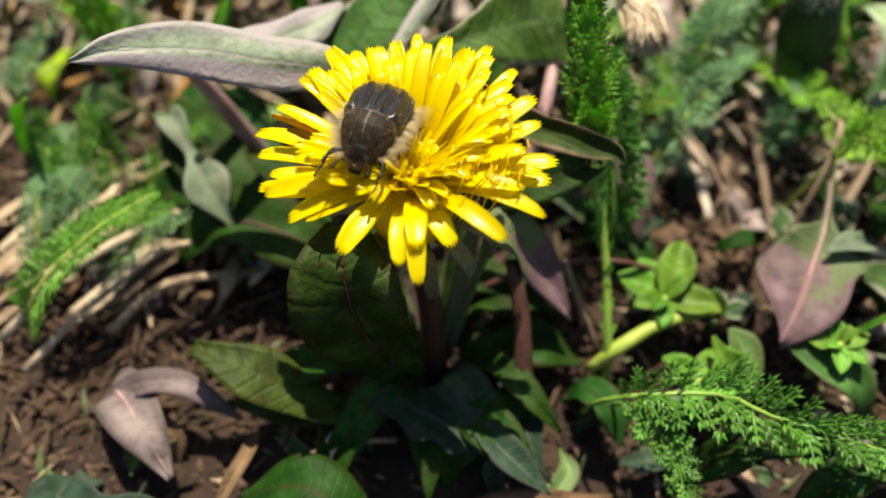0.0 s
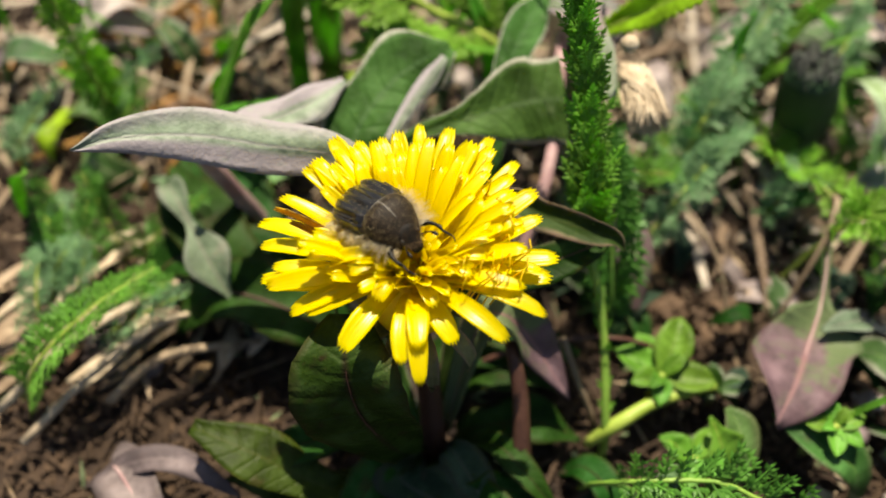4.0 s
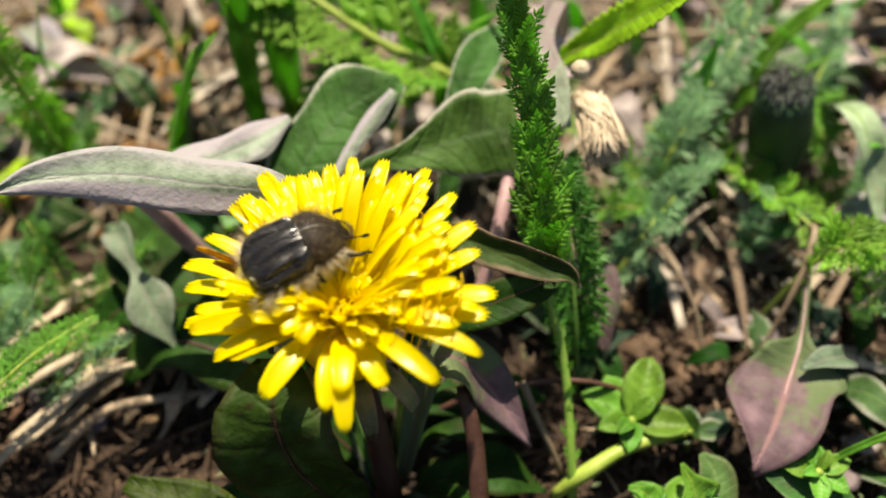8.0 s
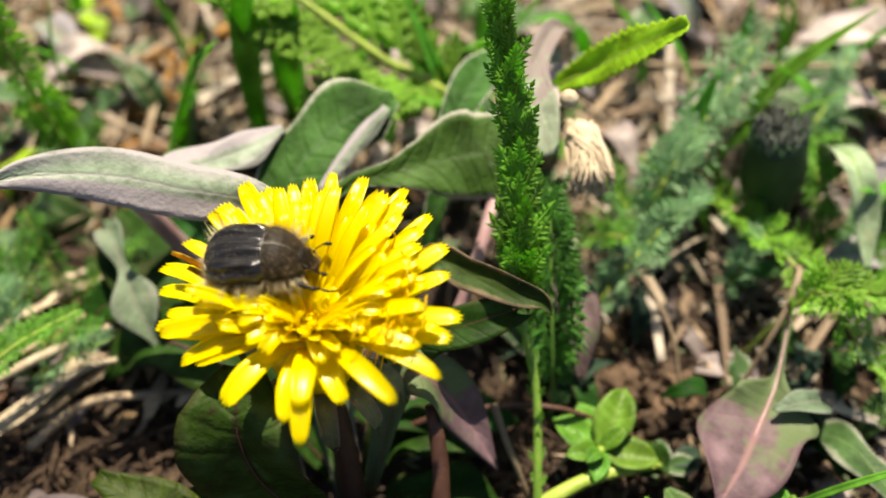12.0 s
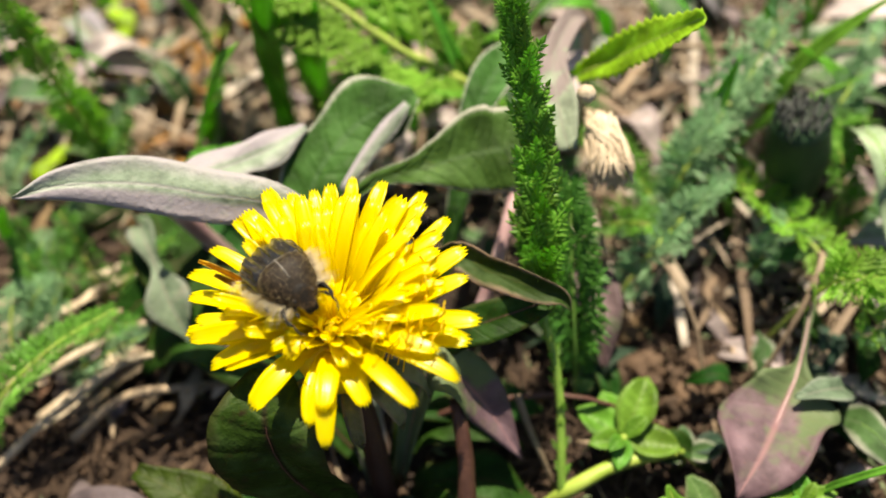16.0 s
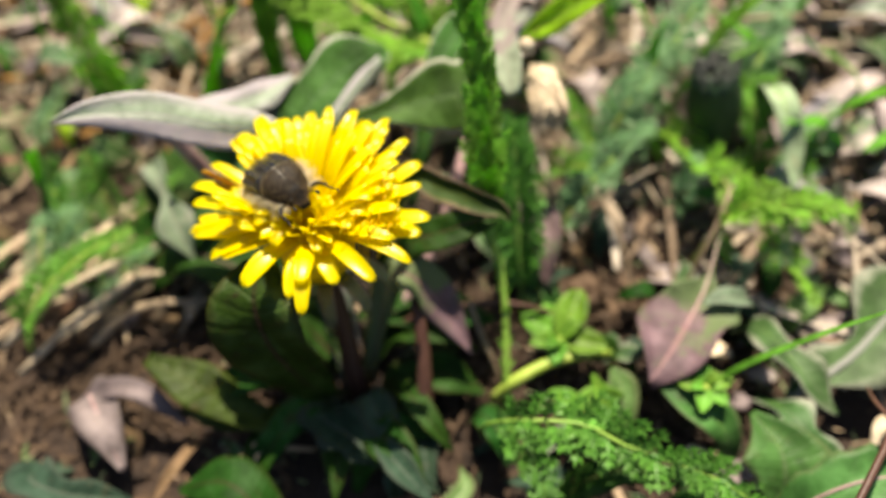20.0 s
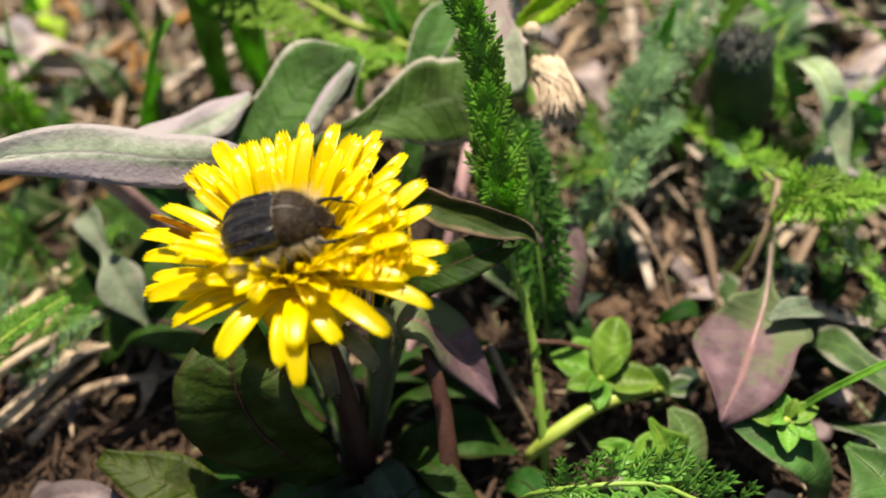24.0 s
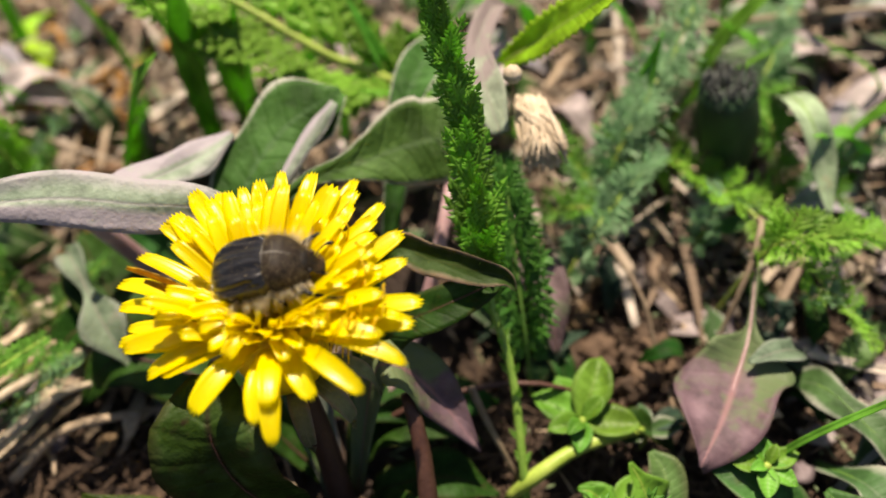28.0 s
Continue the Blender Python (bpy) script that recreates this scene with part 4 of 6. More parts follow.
for k in range(16):
    x, y, a, ln = gf.uniform(26, 74), gf.uniform(60, 104), gf.uniform(0, 6.28), gf.uniform(9, 18)
    if 24 < x < 62 and y < 76:
        y += 20
    dx, dy = math.cos(a) * ln, math.sin(a) * ln
    frond("small feathery yarrow leaf on the ground", [(x, y, -1), (x + dx * 0.15, y + dy * 0.15, 5), (x + dx * 0.6, y + dy * 0.6, gf.uniform(7, 13)), (x + dx, y + dy, gf.uniform(6, 14))], gf.uniform(2.4, 3.6),
          M_FROND_BLUE if k % 2 else M_FROND, M_STEM, 16, 0.15, radius=0.22, seed=200 + k, pairs=3, taper=0.5, messy=0.5)
gl = random.Random(41)
for k in range(14):
    x, y, a, ln = gl.uniform(-52, -36) - (k > 8) * gl.uniform(0, 14), gl.uniform(54, 70) + (k > 8) * gl.uniform(0, 26), gl.uniform(0.2, 2.2), gl.uniform(8, 14)
    frond("fluffy light green yarrow leaf among straw", [(x, y, -1), (x + 0.1 * ln * math.cos(a), y + 0.1 * ln * math.sin(a), 4), (x + 0.5 * ln * math.cos(a), y + 0.4 * ln * math.sin(a), 8), (x + ln * math.cos(a), y + 0.7 * ln * math.sin(a), gl.uniform(8, 13))], 3.0,
          (M_FROND_BLUE, M_FROND_FRONT)[k % 2], M_STEM, 16, 0.15, radius=0.25, seed=240 + k, pairs=3, taper=0.5, messy=0.5)
frond("green feathery yarrow leaf among straw", [(-50, 46, -1), (-47, 49, 9), (-40, 55, 14), (-33, 60.5, 15)], 3.6, M_FROND, M_STEM, 26, 0.1, radius=0.3, seed=31, pairs=4)
frond("green feathery yarrow leaf among straw", [(-46, 90, -1), (-47, 90, 10), (-48.6, 91.4, 25), (-50, 93, 36)], 4.6, M_SHOOT, M_STEM, 30, 0.1, radius=0.45, seed=32, pairs=4, messy=0.2, angle=48)
leaf_thing("serrated_leaf", "bright yellow green leaf with a finely toothed edge", [(14, 92, -1), (17, 93, 14), (21, 93.4, 23), (25.5, 91.8, 29), (29.6, 89.8, 35), (33.8, 87.8, 41)], [0.3, 0.4, 0.9, 2.1, 2.3, 1.0], M_LEAF_FRESH, M_STEM, 0.2, teeth=0.32, n_teeth=30, n=90, up=(0, -0.4, 0.9), seed=41, fold=0.3)

# ---- grass ----
for k, (pts, w) in enumerate([([(-20.3, 98, -1), (-19.6, 97.6, 14), (-18, 96.6, 30), (-15, 95, 46)], 2.2), ([(-19, 97.5, -1), (-20, 97, 16), (-21, 96, 32), (-26, 94, 46)], 1.9),
                              ([(-32, 87.5, -1), (-30, 88, 10), (-24, 89, 25), (-20, 90, 31)], 1.8), ([(-8, 112, -1), (-6, 110, 14), (-2, 107, 26)], 1.2), ([(2, 110, -1), (1, 108, 14), (4, 105, 28)], 1.3),
                              ([(48, 46, 4), (52, 47.3, 12.5), (59, 48.5, 21), (68, 50, 29)], 0.42), ([(66, 120, -1), (68, 117, 12), (70, 113, 22)], 1.4), ([(86, 98, -1), (80, 92, 8), (72, 84, 13)], 1.2),
                              ([(40, 96, -1), (39.5, 94, 12), (42, 98, 24)], 1.5), ([(-58, 76, -1), (-54, 74, 12), (-49, 70, 20)], 1.2)]):
    leaf_thing("grass_blade", "fresh green grass blade standing in the soil", pts, [w * 0.7, w, w * 0.9, 0.08], M_GRASS, category="grass", group="green grass blades", fold=0.35, seed=50 + k, n=22, m=4, thick=0.15)


# ---- small opposite-leaved weeds ----
def weed(label, at, size, seed, arms, mat=M_WEED):
    g = random.Random(seed)
    root = thing("weed_seedling", label, "plant", "small leafy weeds")
    x, y, z = at
    put("stem", tube_mesh("stem", [(x, y, -1), (x, y, z)], [0.6, 0.5], M_STEM, 6, 6), root)
    for k, (ang, ln, rise) in enumerate(arms):
        a = radians(ang)
        d = np.array([math.cos(a), math.sin(a), 0])
        b = np.array([x, y, z - 0.4])
        l = ln * size
        pts = [b, b + d * l * 0.4 + (0, 0, l * rise * 0.6), b + d * l * 0.75 + (0, 0, l * rise * 0.85), b + d * l + (0, 0, l * rise * 0.8)]
        w = l * 0.31
        put("leaf", leaf_mesh("leaf", pts, [w * 0.3, w, w * 0.72, 0.03], mat, fold=0.3, cup=0.15, seed=seed + k, n=16, m=6, wave=0.03), root)


weed("bright green leafy weed with pointed oval leaves", (29.8, 52.4, 7.5), 1.0, 61, [(70, 7.6, 0.38), (152, 6.6, 0.12), (-8, 6.8, 0.1), (-100, 4.2, 0.15), (115, 6.5, -0.05), (200, 4.5, 0.3), (40, 3.5, 0.7), (230, 3.0, 0.7)])
weed("bright green leafy weed with rounded leaves", (49, 45.6, 11), 0.78, 62, [(20, 5, 0.15), (100, 4.6, 0.2), (175, 5, 0.1), (260, 5, 0.15), (320, 4.8, 0.1), (60, 3, 0.7), (200, 3, 0.7)])
weed("small green weed beside the stem", (33, 42, 7), 0.9, 63, [(150, 5.5, 0.3), (60, 5, 0.2), (-20, 5.2, 0.15), (250, 4.5, 0.1)])
weed("small round-leaved green weed", (37.5, 52, 4.5), 0.9, 64, [(10, 5, 0.1), (95, 4, 0.1), (200, 4, 0.2)], M_LEAF_GREY)
creeper = thing("creeping_stem", "thick yellow green creeping stem on the soil", "plant")
put("stem", tube_mesh("stem", [(21, 45, 1.5), (24, 46.3, 5.5), (28.5, 49, 6.5), (33, 50.6, 6.6), (37, 52, 5)], [0.7, 0.95, 0.85, 0.75, 0.5], M_STEM, 16, 8, 0.03), creeper)

# ---- single leaves round about ----
leaf_thing("purple_leaf", "broad mauve leaf with a pink rib and green patches", [(54, 77, -1), (52, 71, 11.5), (49.8, 62, 11.5), (48.4, 58.2, 11), (47.2, 55.6, 11), (44.8, 50.6, 11.4), (41.6, 45.2, 11.6)], [0.4, 0.4, 0.5, 4.8, 5.9, 4.8, 0.5], M_LEAF_MAUVE, M_STEM_PINK, 0.24, seed=71, fold=0.2, cup=0.1, lobes=0.2, n_teeth=4, wave=0.2, n=44, m=10)
leaf_thing("green_leaf", "dull green pointed leaf with mauve edge", [(54, 38, -1), (52, 41, 7.5), (47.5, 43.6, 9.5), (42, 47, 10)], [0.6, 2.4, 2.4, 0.2], M_LEAF_DULL, M_STEM_GREEN, 0.15, seed=72, fold=0.3)
leaf_thing("lobed_leaf", "mid green lobed leaf near the soil", [(60, 29, -1), (59, 34, 8), (58, 38.5, 10.5), (55, 43, 10)], [0.8, 4.4, 4.2, 0.8], M_LEAF_DULL, M_STEM_GREEN, 0.15, seed=73, fold=0.25, lobes=0.3, n_teeth=3)
leaf_thing("pale_leaf", "dull pale green leaf on soil", [(54, 60, -1), (58, 56.5, 7), (62, 50, 9), (67, 45, 7)], [0.6, 2.0, 2.4, 0.3], M_LEAF_GREY, M_STEM_GREEN, 0.12, seed=174, fold=0.2, lobes=0.45, n_teeth=4)
leaf_thing("pale_leaf", "dull pale green leaf on soil", [(58, 50, -1), (60, 45, 7), (63, 41, 8), (68, 38, 5)], [0.6, 2.0, 2.4, 0.3], M_LEAF_GREY, M_STEM_GREEN, 0.12, seed=175, fold=0.2, lobes=0.45, n_teeth=4)
leaf_thing("toothed_leaf", "large light green leaf with a toothed margin", [(57, 28, -1), (60, 31, 10), (67, 34, 14), (75, 35.5, 13), (84, 36, 9)], [0.8, 3.0, 3.8, 3.0, 0.3], M_LEAF_DULL, M_STEM_PINK, 0.25, seed=74, fold=0.2, teeth=0.25, n_teeth=8)
leaf_thing("spotted_leaf", "pale green leaf with brown spots", [(59, 100, -1), (59, 95, 14), (60, 89, 18), (62, 84, 14), (63, 78.5, 10)], [0.8, 1.9, 2.0, 1.8, 0.3], M_LEAF_MINT, M_STEM_BRIGHT, 0.16, seed=75, fold=0.2)
leaf_thing("pale_leaf", "grey green lobed leaf with a thick pale rib", [(58, 44, -1), (62, 48, 5), (69, 53, 7), (75, 60, 7.5), (82, 69, 7), (86, 75, 4)], [0.5, 1.4, 3.8, 4.4, 3.8, 0.6], M_LEAF_GREY, M_LEAF_PALE, 0.7, seed=76, fold=0.15, lobes=0.55, n_teeth=6, wave=0.1, n=44)
leaf_thing("withered_leaf", "pale dry pinkish leaf lying on soil", [(-39, 40, -1), (-36, 38.5, 5), (-32, 34, 7), (-28, 28.5, 5)], [1.0, 3.4, 3.0, 0.5], M_LEAF_DRYPINK, M_STEM_PINK, 0.3, seed=77, fold=0.15, wave=0.15)
leaf_thing("withered_leaf", "pale dry pinkish leaf lying on soil", [(-41, 37.5, 0), (-34, 39, 6), (-28, 39, 7.5), (-21, 36, 4)], [0.4, 1.5, 1.6, 0.3], M_LEAF_DRYPINK, seed=78, fold=0.2, wave=0.2)
leaf_thing("withered_leaf", "brown curled dry leaf on soil", [(-20, 36, -1), (-19.5, 32, 5), (-21, 28, 6), (-24, 22, 3)], [0.4, 0.9, 0.8, 0.2], M_LEAF_BROWN, seed=79, fold=0.6, wave=0.2)
leaf_thing("hairy_leaf", "dark green ribbed leaf close to the soil", [(-4, 22, -1), (-8, 25, 7), (-13, 27.5, 8), (-20, 27, 4)], [1.0, 3.6, 3.8, 0.6], M_LEAF_DARK_SHADED, None, 0.2, seed=80, fold=0.1, cup=-0.2)
leaf_thing("grey_leaf", "grey green lobed leaf among straw", [(-39, 78, -1), (-34.6, 74, 12), (-30.8, 68.5, 12.8), (-27, 62.5, 12), (-23, 57.5, 8)], [0.5, 1.0, 1.5, 1.8, 0.2], M_LEAF_SAGE, M_LEAF_SAGE, 0.3, seed=81, fold=0.4, lobes=0.6, n_teeth=5)
leaf_thing("grey_leaf", "grey green lobed leaf among straw", [(-38, 30, -1), (-40, 26, 6), (-34, 24, 7), (-26, 25, 4)], [0.8, 2.6, 2.6, 0.3], M_LEAF_BLUE, None, 0.2, seed=82, fold=0.3, lobes=0.3, n_teeth=5)
leaf_thing("mauve_leaf", "dark mauve leaf behind the shoot", [(24, 79, -1), (25, 73, 9), (26.5, 67, 10), (27.5, 61.5, 6)], [0.6, 2.6, 2.6, 0.3], M_LEAF_PURPLE, seed=83, fold=0.3)
leaf_thing("mauve_leaf", "pinkish leaf on the ground behind", [(20, 112, -1), (18.5, 104, 14), (19.5, 97, 22), (22, 90, 24)], [1.0, 3.6, 3.6, 0.9], M_LEAF_WHITISH, M_STEM_PINK, 0.4, seed=84, fold=0.2)

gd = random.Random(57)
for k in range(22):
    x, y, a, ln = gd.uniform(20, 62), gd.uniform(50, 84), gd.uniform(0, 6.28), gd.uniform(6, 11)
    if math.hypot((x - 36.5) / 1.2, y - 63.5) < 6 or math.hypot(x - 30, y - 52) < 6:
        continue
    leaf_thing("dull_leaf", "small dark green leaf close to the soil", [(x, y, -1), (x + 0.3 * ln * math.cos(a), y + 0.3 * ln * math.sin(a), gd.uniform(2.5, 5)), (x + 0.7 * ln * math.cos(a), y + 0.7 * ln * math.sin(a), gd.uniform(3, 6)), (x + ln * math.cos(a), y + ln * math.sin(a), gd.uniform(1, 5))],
               [0.3, ln * 0.16, ln * 0.15, 0.1], (M_LEAF_DARK_SHADED, M_LEAF_DULL, M_LEAF_DARK_SHADED, M_LEAF_BLUE)[k % 4], M_LEAF_DARK_SHADED, 0.1, group="small dark leaves", seed=700 + k, fold=0.3, lobes=0.2, n_teeth=4, wave=0.12, n=18, m=6)
leaf_thing("curled_leaf", "mauve curled leaf with a pale green end", [(24, 112, -1), (23, 107, 18), (20.6, 99, 28), (18.4, 91, 29.6), (19.4, 84.5, 28.5), (20.8, 79.6, 27)], [0.6, 0.9, 1.3, 1.6, 2.2, 1.0], M_LEAF_CURLED, None, 0.2, seed=85, fold=0.22, up=(0, -0.5, 0.85), wave=0.12, n=40)
leaf_thing("cut_leaf", "yellow green cut leaf among the weeds", [(35.5, 38.5, -1), (36.5, 41.8, 6), (35.6, 44, 9), (34.3, 46.2, 10.5)], [0.4, 1.6, 1.9, 0.2], M_WEED, M_STEM, 0.15, seed=90, fold=0.3, lobes=0.4, n_teeth=4)
leaf_thing("cut_leaf", "yellow green cut leaf among the weeds", [(33.5, 39, -1), (32, 42, 5), (30.5, 43.4, 8), (28.6, 44, 8.5)], [0.4, 1.3, 1.3, 0.2], M_WEED, M_STEM, 0.15, seed=91, fold=0.3, lobes=0.4, n_teeth=4)
leaf_thing("dull_leaf", "blunt dull green leaf beside the creeping stem", [(37, 39, -1), (38.5, 42, 6), (38.3, 45.5, 8.5), (37, 48, 9)], [0.5, 1.9, 2.2, 0.5], M_LEAF, M_STEM_GREEN, 0.15, seed=92, fold=0.15)
leaf_thing("dull_leaf", "dull dark green leaf below the yarrow", [(30, 30, -1), (34, 32.5, 7), (39, 33.8, 9.5), (45, 33.5, 8)], [0.6, 2.2, 2.4, 0.2], M_LEAF_DARK_SHADED, M_LEAF_DARK_SHADED, 0.12, seed=93, fold=0.25, lobes=0.15, n_teeth=4)
leaf_thing("dull_leaf", "dull dark green leaf below the yarrow", [(42, 26, -1), (46, 29, 7), (50, 32, 9), (55, 33, 7)], [0.6, 2.2, 2.4, 0.2], M_LEAF_DARK_SHADED, M_LEAF_DARK_SHADED, 0.12, seed=94, fold=0.25, lobes=0.15, n_teeth=4)
leaf_thing("dull_leaf", "dull green leaf close to the soil", [(18, 42, -1), (20, 41, 5), (22.5, 38, 6.5), (24, 34.5, 4)], [0.6, 1.9, 2.0, 0.2], M_LEAF_DARK_SHADED, M_LEAF_DARK_SHADED, 0.12, seed=95, fold=0.25)
leaf_thing("dull_leaf", "pointed dark green leaf close to the soil", [(10, 28, -1), (9, 31, 5), (11.5, 31.6, 7), (15.5, 29.5, 5)], [0.6, 1.4, 1.5, 0.1], M_LEAF_BLUE, M_LEAF_DARK_SHADED, 0.12, seed=96, fold=0.4)
leaf_thing("dull_leaf", "dark green leaf in the shade of the flower", [(3, 30, -1), (5.5, 34, 6), (9, 37, 8), (14, 37, 6)], [0.6, 2.2, 2.2, 0.2], M_LEAF_DARK_SHADED, M_LEAF_DARK_SHADED, 0.12, seed=97, fold=0.25, lobes=0.1)
leaf_thing("dull_leaf", "olive green leaf lying in the shade", [(-3, 41, -1), (-7, 38.5, 4.6), (-15, 36.6, 5.4), (-23, 38, 4.4)], [0.5, 1.4, 1.6, 0.2], M_LEAF_OLIVE, None, 0.15, seed=101, fold=0.2, wave=0.14)
leaf_thing("withered_leaf", "small curled cream coloured dry leaf tip", [(-5, 38, 1), (-8, 35.4, 6.2), (-9.8, 33, 6.4), (-11, 29, 5)], [0.2, 0.35, 0.8, 0.5], M_TUFT, None, 0.15, seed=102, fold=0.4, wave=0.15)
leaf_thing("withered_leaf", "dark brown withered leaf in the shade", [(4, 26, -1), (10, 27, 4), (16, 27, 4.5), (23, 29, 2)], [0.8, 1.8, 1.8, 0.3], M_LEAF_BROWN, None, 0.15, seed=99, fold=0.4, wave=0.2)
put("stalk", tube_mesh("stalk", [(12.4, 37, -1), (12.2, 39, 5), (11.6, 46, 12.5), (10, 52, 17)], [1.5, 1.3, 1.0, 0.8], M_STEM_RED, 14, 8, 0.06), plant, "dark reddish leaf stalk")

gp = random.Random(13)
for k, (x, y, a, ln, w) in enumerate([(74, 112, 200, 17, 2.6), (84, 104, 120, 15, 2.4), (68, 98, 30, 16, 2.2), (90, 118, 180, 18, 2.8), (62, 122, 10, 18, 2.4), (34, 118, 60, 16, 3.0), (28, 104, 300, 13, 2.4), (46, 124, 150, 18, 2.6),
                                      (80, 88, 100, 14, 2.0), (70, 106, 170, 18, 3.8), (88, 96, 200, 18, 4.0), (96, 108, 150, 18, 3.6), (78, 124, 190, 20, 4.0), (54, 112, 30, 16, 3.4), (92, 84, 170, 16, 3.6), (66, 90, 60, 14, 2.8), (86, 78, 160, 15, 2.2), (10, 120, 20, 16, 2.4), (-44, 108, 200, 15, 2.2), (-62, 118, 320, 17, 2.4), (-30, 120, 80, 15, 2.2), (-66, 98, 10, 14, 2.0), (76, 62, 60, 15, 2.2), (72, 84, 190, 14, 2.6), (84, 92, 80, 16, 3.0), (64, 104, 140, 15, 2.6), (92, 102, 40, 15, 2.8), (76, 100, 300, 14, 2.4), (58, 96, 200, 12, 2.0), (98, 94, 120, 15, 3.0), (40, 108, 10, 16, 3.2), (30, 112, 170, 15, 3.0), (-56, 104, 30, 14, 2.2), (-36, 100, 140, 12, 2.0), (-48, 122, 60, 14, 2.6)]):
    c_, s_ = math.cos(radians(a)), math.sin(radians(a))
    pts = [(x, y, -1), (x + c_ * ln * 0.2, y + s_ * ln * 0.2, gp.uniform(4, 8)), (x + c_ * ln * 0.6, y + s_ * ln * 0.6, gp.uniform(6, 11)), (x + c_ * ln, y + s_ * ln, gp.uniform(2, 8))]
    leaf_thing("pale_leaf", "pale weathered leaf lying behind the flower", pts, [0.5, w, w * 0.9, 0.2], (M_LEAF_WHITISH, M_LEAF_GREY, M_LEAF_WHITISH, M_LEAF_PALE)[k % 4], M_STEM_PINK if k % 3 == 1 else M_STRAW, 0.3 if k % 3 == 1 else 0.2, group="pale leaves behind", seed=300 + k, fold=0.25, lobes=0.12, n_teeth=4, wave=0.12)

# ---- bud, dry tuft, twigs ----
bud = thing("flower_bud", "closed dark green dandelion bud with grey tip", "bud")
put("stem", tube_mesh("stem", [(53, 90, -1), (52, 89.8, 9)], [1.3, 1.6], M_BUD, 5, 8), bud)
put("body", tube_mesh("body", [(52.2, 89.8, 6), (51.6, 89.8, 9), (50.4, 90.0, 16), (49.4, 90.4, 21.5)], [1.5, 3.7, 4.2, 3.5], M_BUD, 12, 14, 0.02), bud)
for k in range(14):
    a = 2 * math.pi * k / 14
    d = np.array([math.cos(a), math.sin(a), 0])
    pts = [np.array([52, 90, 8]) + d * 3.4, np.array([50.8, 90.4, 15]) + d * 4.1, np.array([49.4, 90.4, 22.4]) + d * 3.4]
    put("bract", leaf_mesh("bract", pts, [0.9, 1.0, 0.25], M_BUD, up=tuple(d), n=8, m=4, seed=k, fold=-0.15), bud)
for k in range(150):
    a, r = rng.uniform(0, 6.28), 3.4 * math.sqrt(rng.random())
    b = np.array([49.4 + r * math.cos(a), 90.4 + r * math.sin(a), 20.6])
    put("down", tube_mesh("down", [b, b + (rng.uniform(-.5, .5), rng.uniform(-.5, .5), rng.uniform(2.2, 3.6))], [0.2, 0.08], M_BUDTOP, 3, 4), bud)

tuft = thing("dry_flower_head", "dry straw coloured seed tuft of a withered flower", "dry flower")
put("stem", tube_mesh("stem", [(22, 100, -1), (23, 95, 14), (24.4, 87, 24.5)], [0.4, 0.4, 0.5], M_TUFT, 10, 6), tuft)
for k in range(270):
    a = rng.uniform(-0.85, 0.85)
    b = np.array([24.4 + rng.uniform(-1.7, 1.7), 85.4 + rng.uniform(-1.8, 1), 25.2 + rng.uniform(-1, 1)])
    e = np.array([26.2 + 2.9 * a, 78.2 + rng.uniform(-0.8, 4.0), 23.8 + rng.uniform(-1.8, 1.8)])
    put("bristle", tube_mesh("bristle", [b, (b + e) / 2 + (rng.uniform(-.4, .4), 0, 0.6), e], [0.2, 0.24, 0.16], M_TUFT, 5, 5, 0.2, k), tuft)
berry = thing("pale_seed_ball", "tiny round cream coloured seed on a stalk", "seed")
put("stem", tube_mesh("stem", [(23, 99, -1), (23, 95, 14), (22.4, 88, 26), (22.1, 83.2, 32.4)], [0.2, 0.16, 0.14, 0.14], M_STRAW, 10, 5), berry)
put("ball", tube_mesh("ball", [(22.1, 83.4, 32.4), (22.1, 83.0, 32.9), (22.2, 82.6, 33.6), (22.2, 82.3, 34.3), (22.2, 82.1, 34.6)], [0.3, 0.9, 1.15, 0.9, 0.1], M_TUFT, 9, 8), berry)
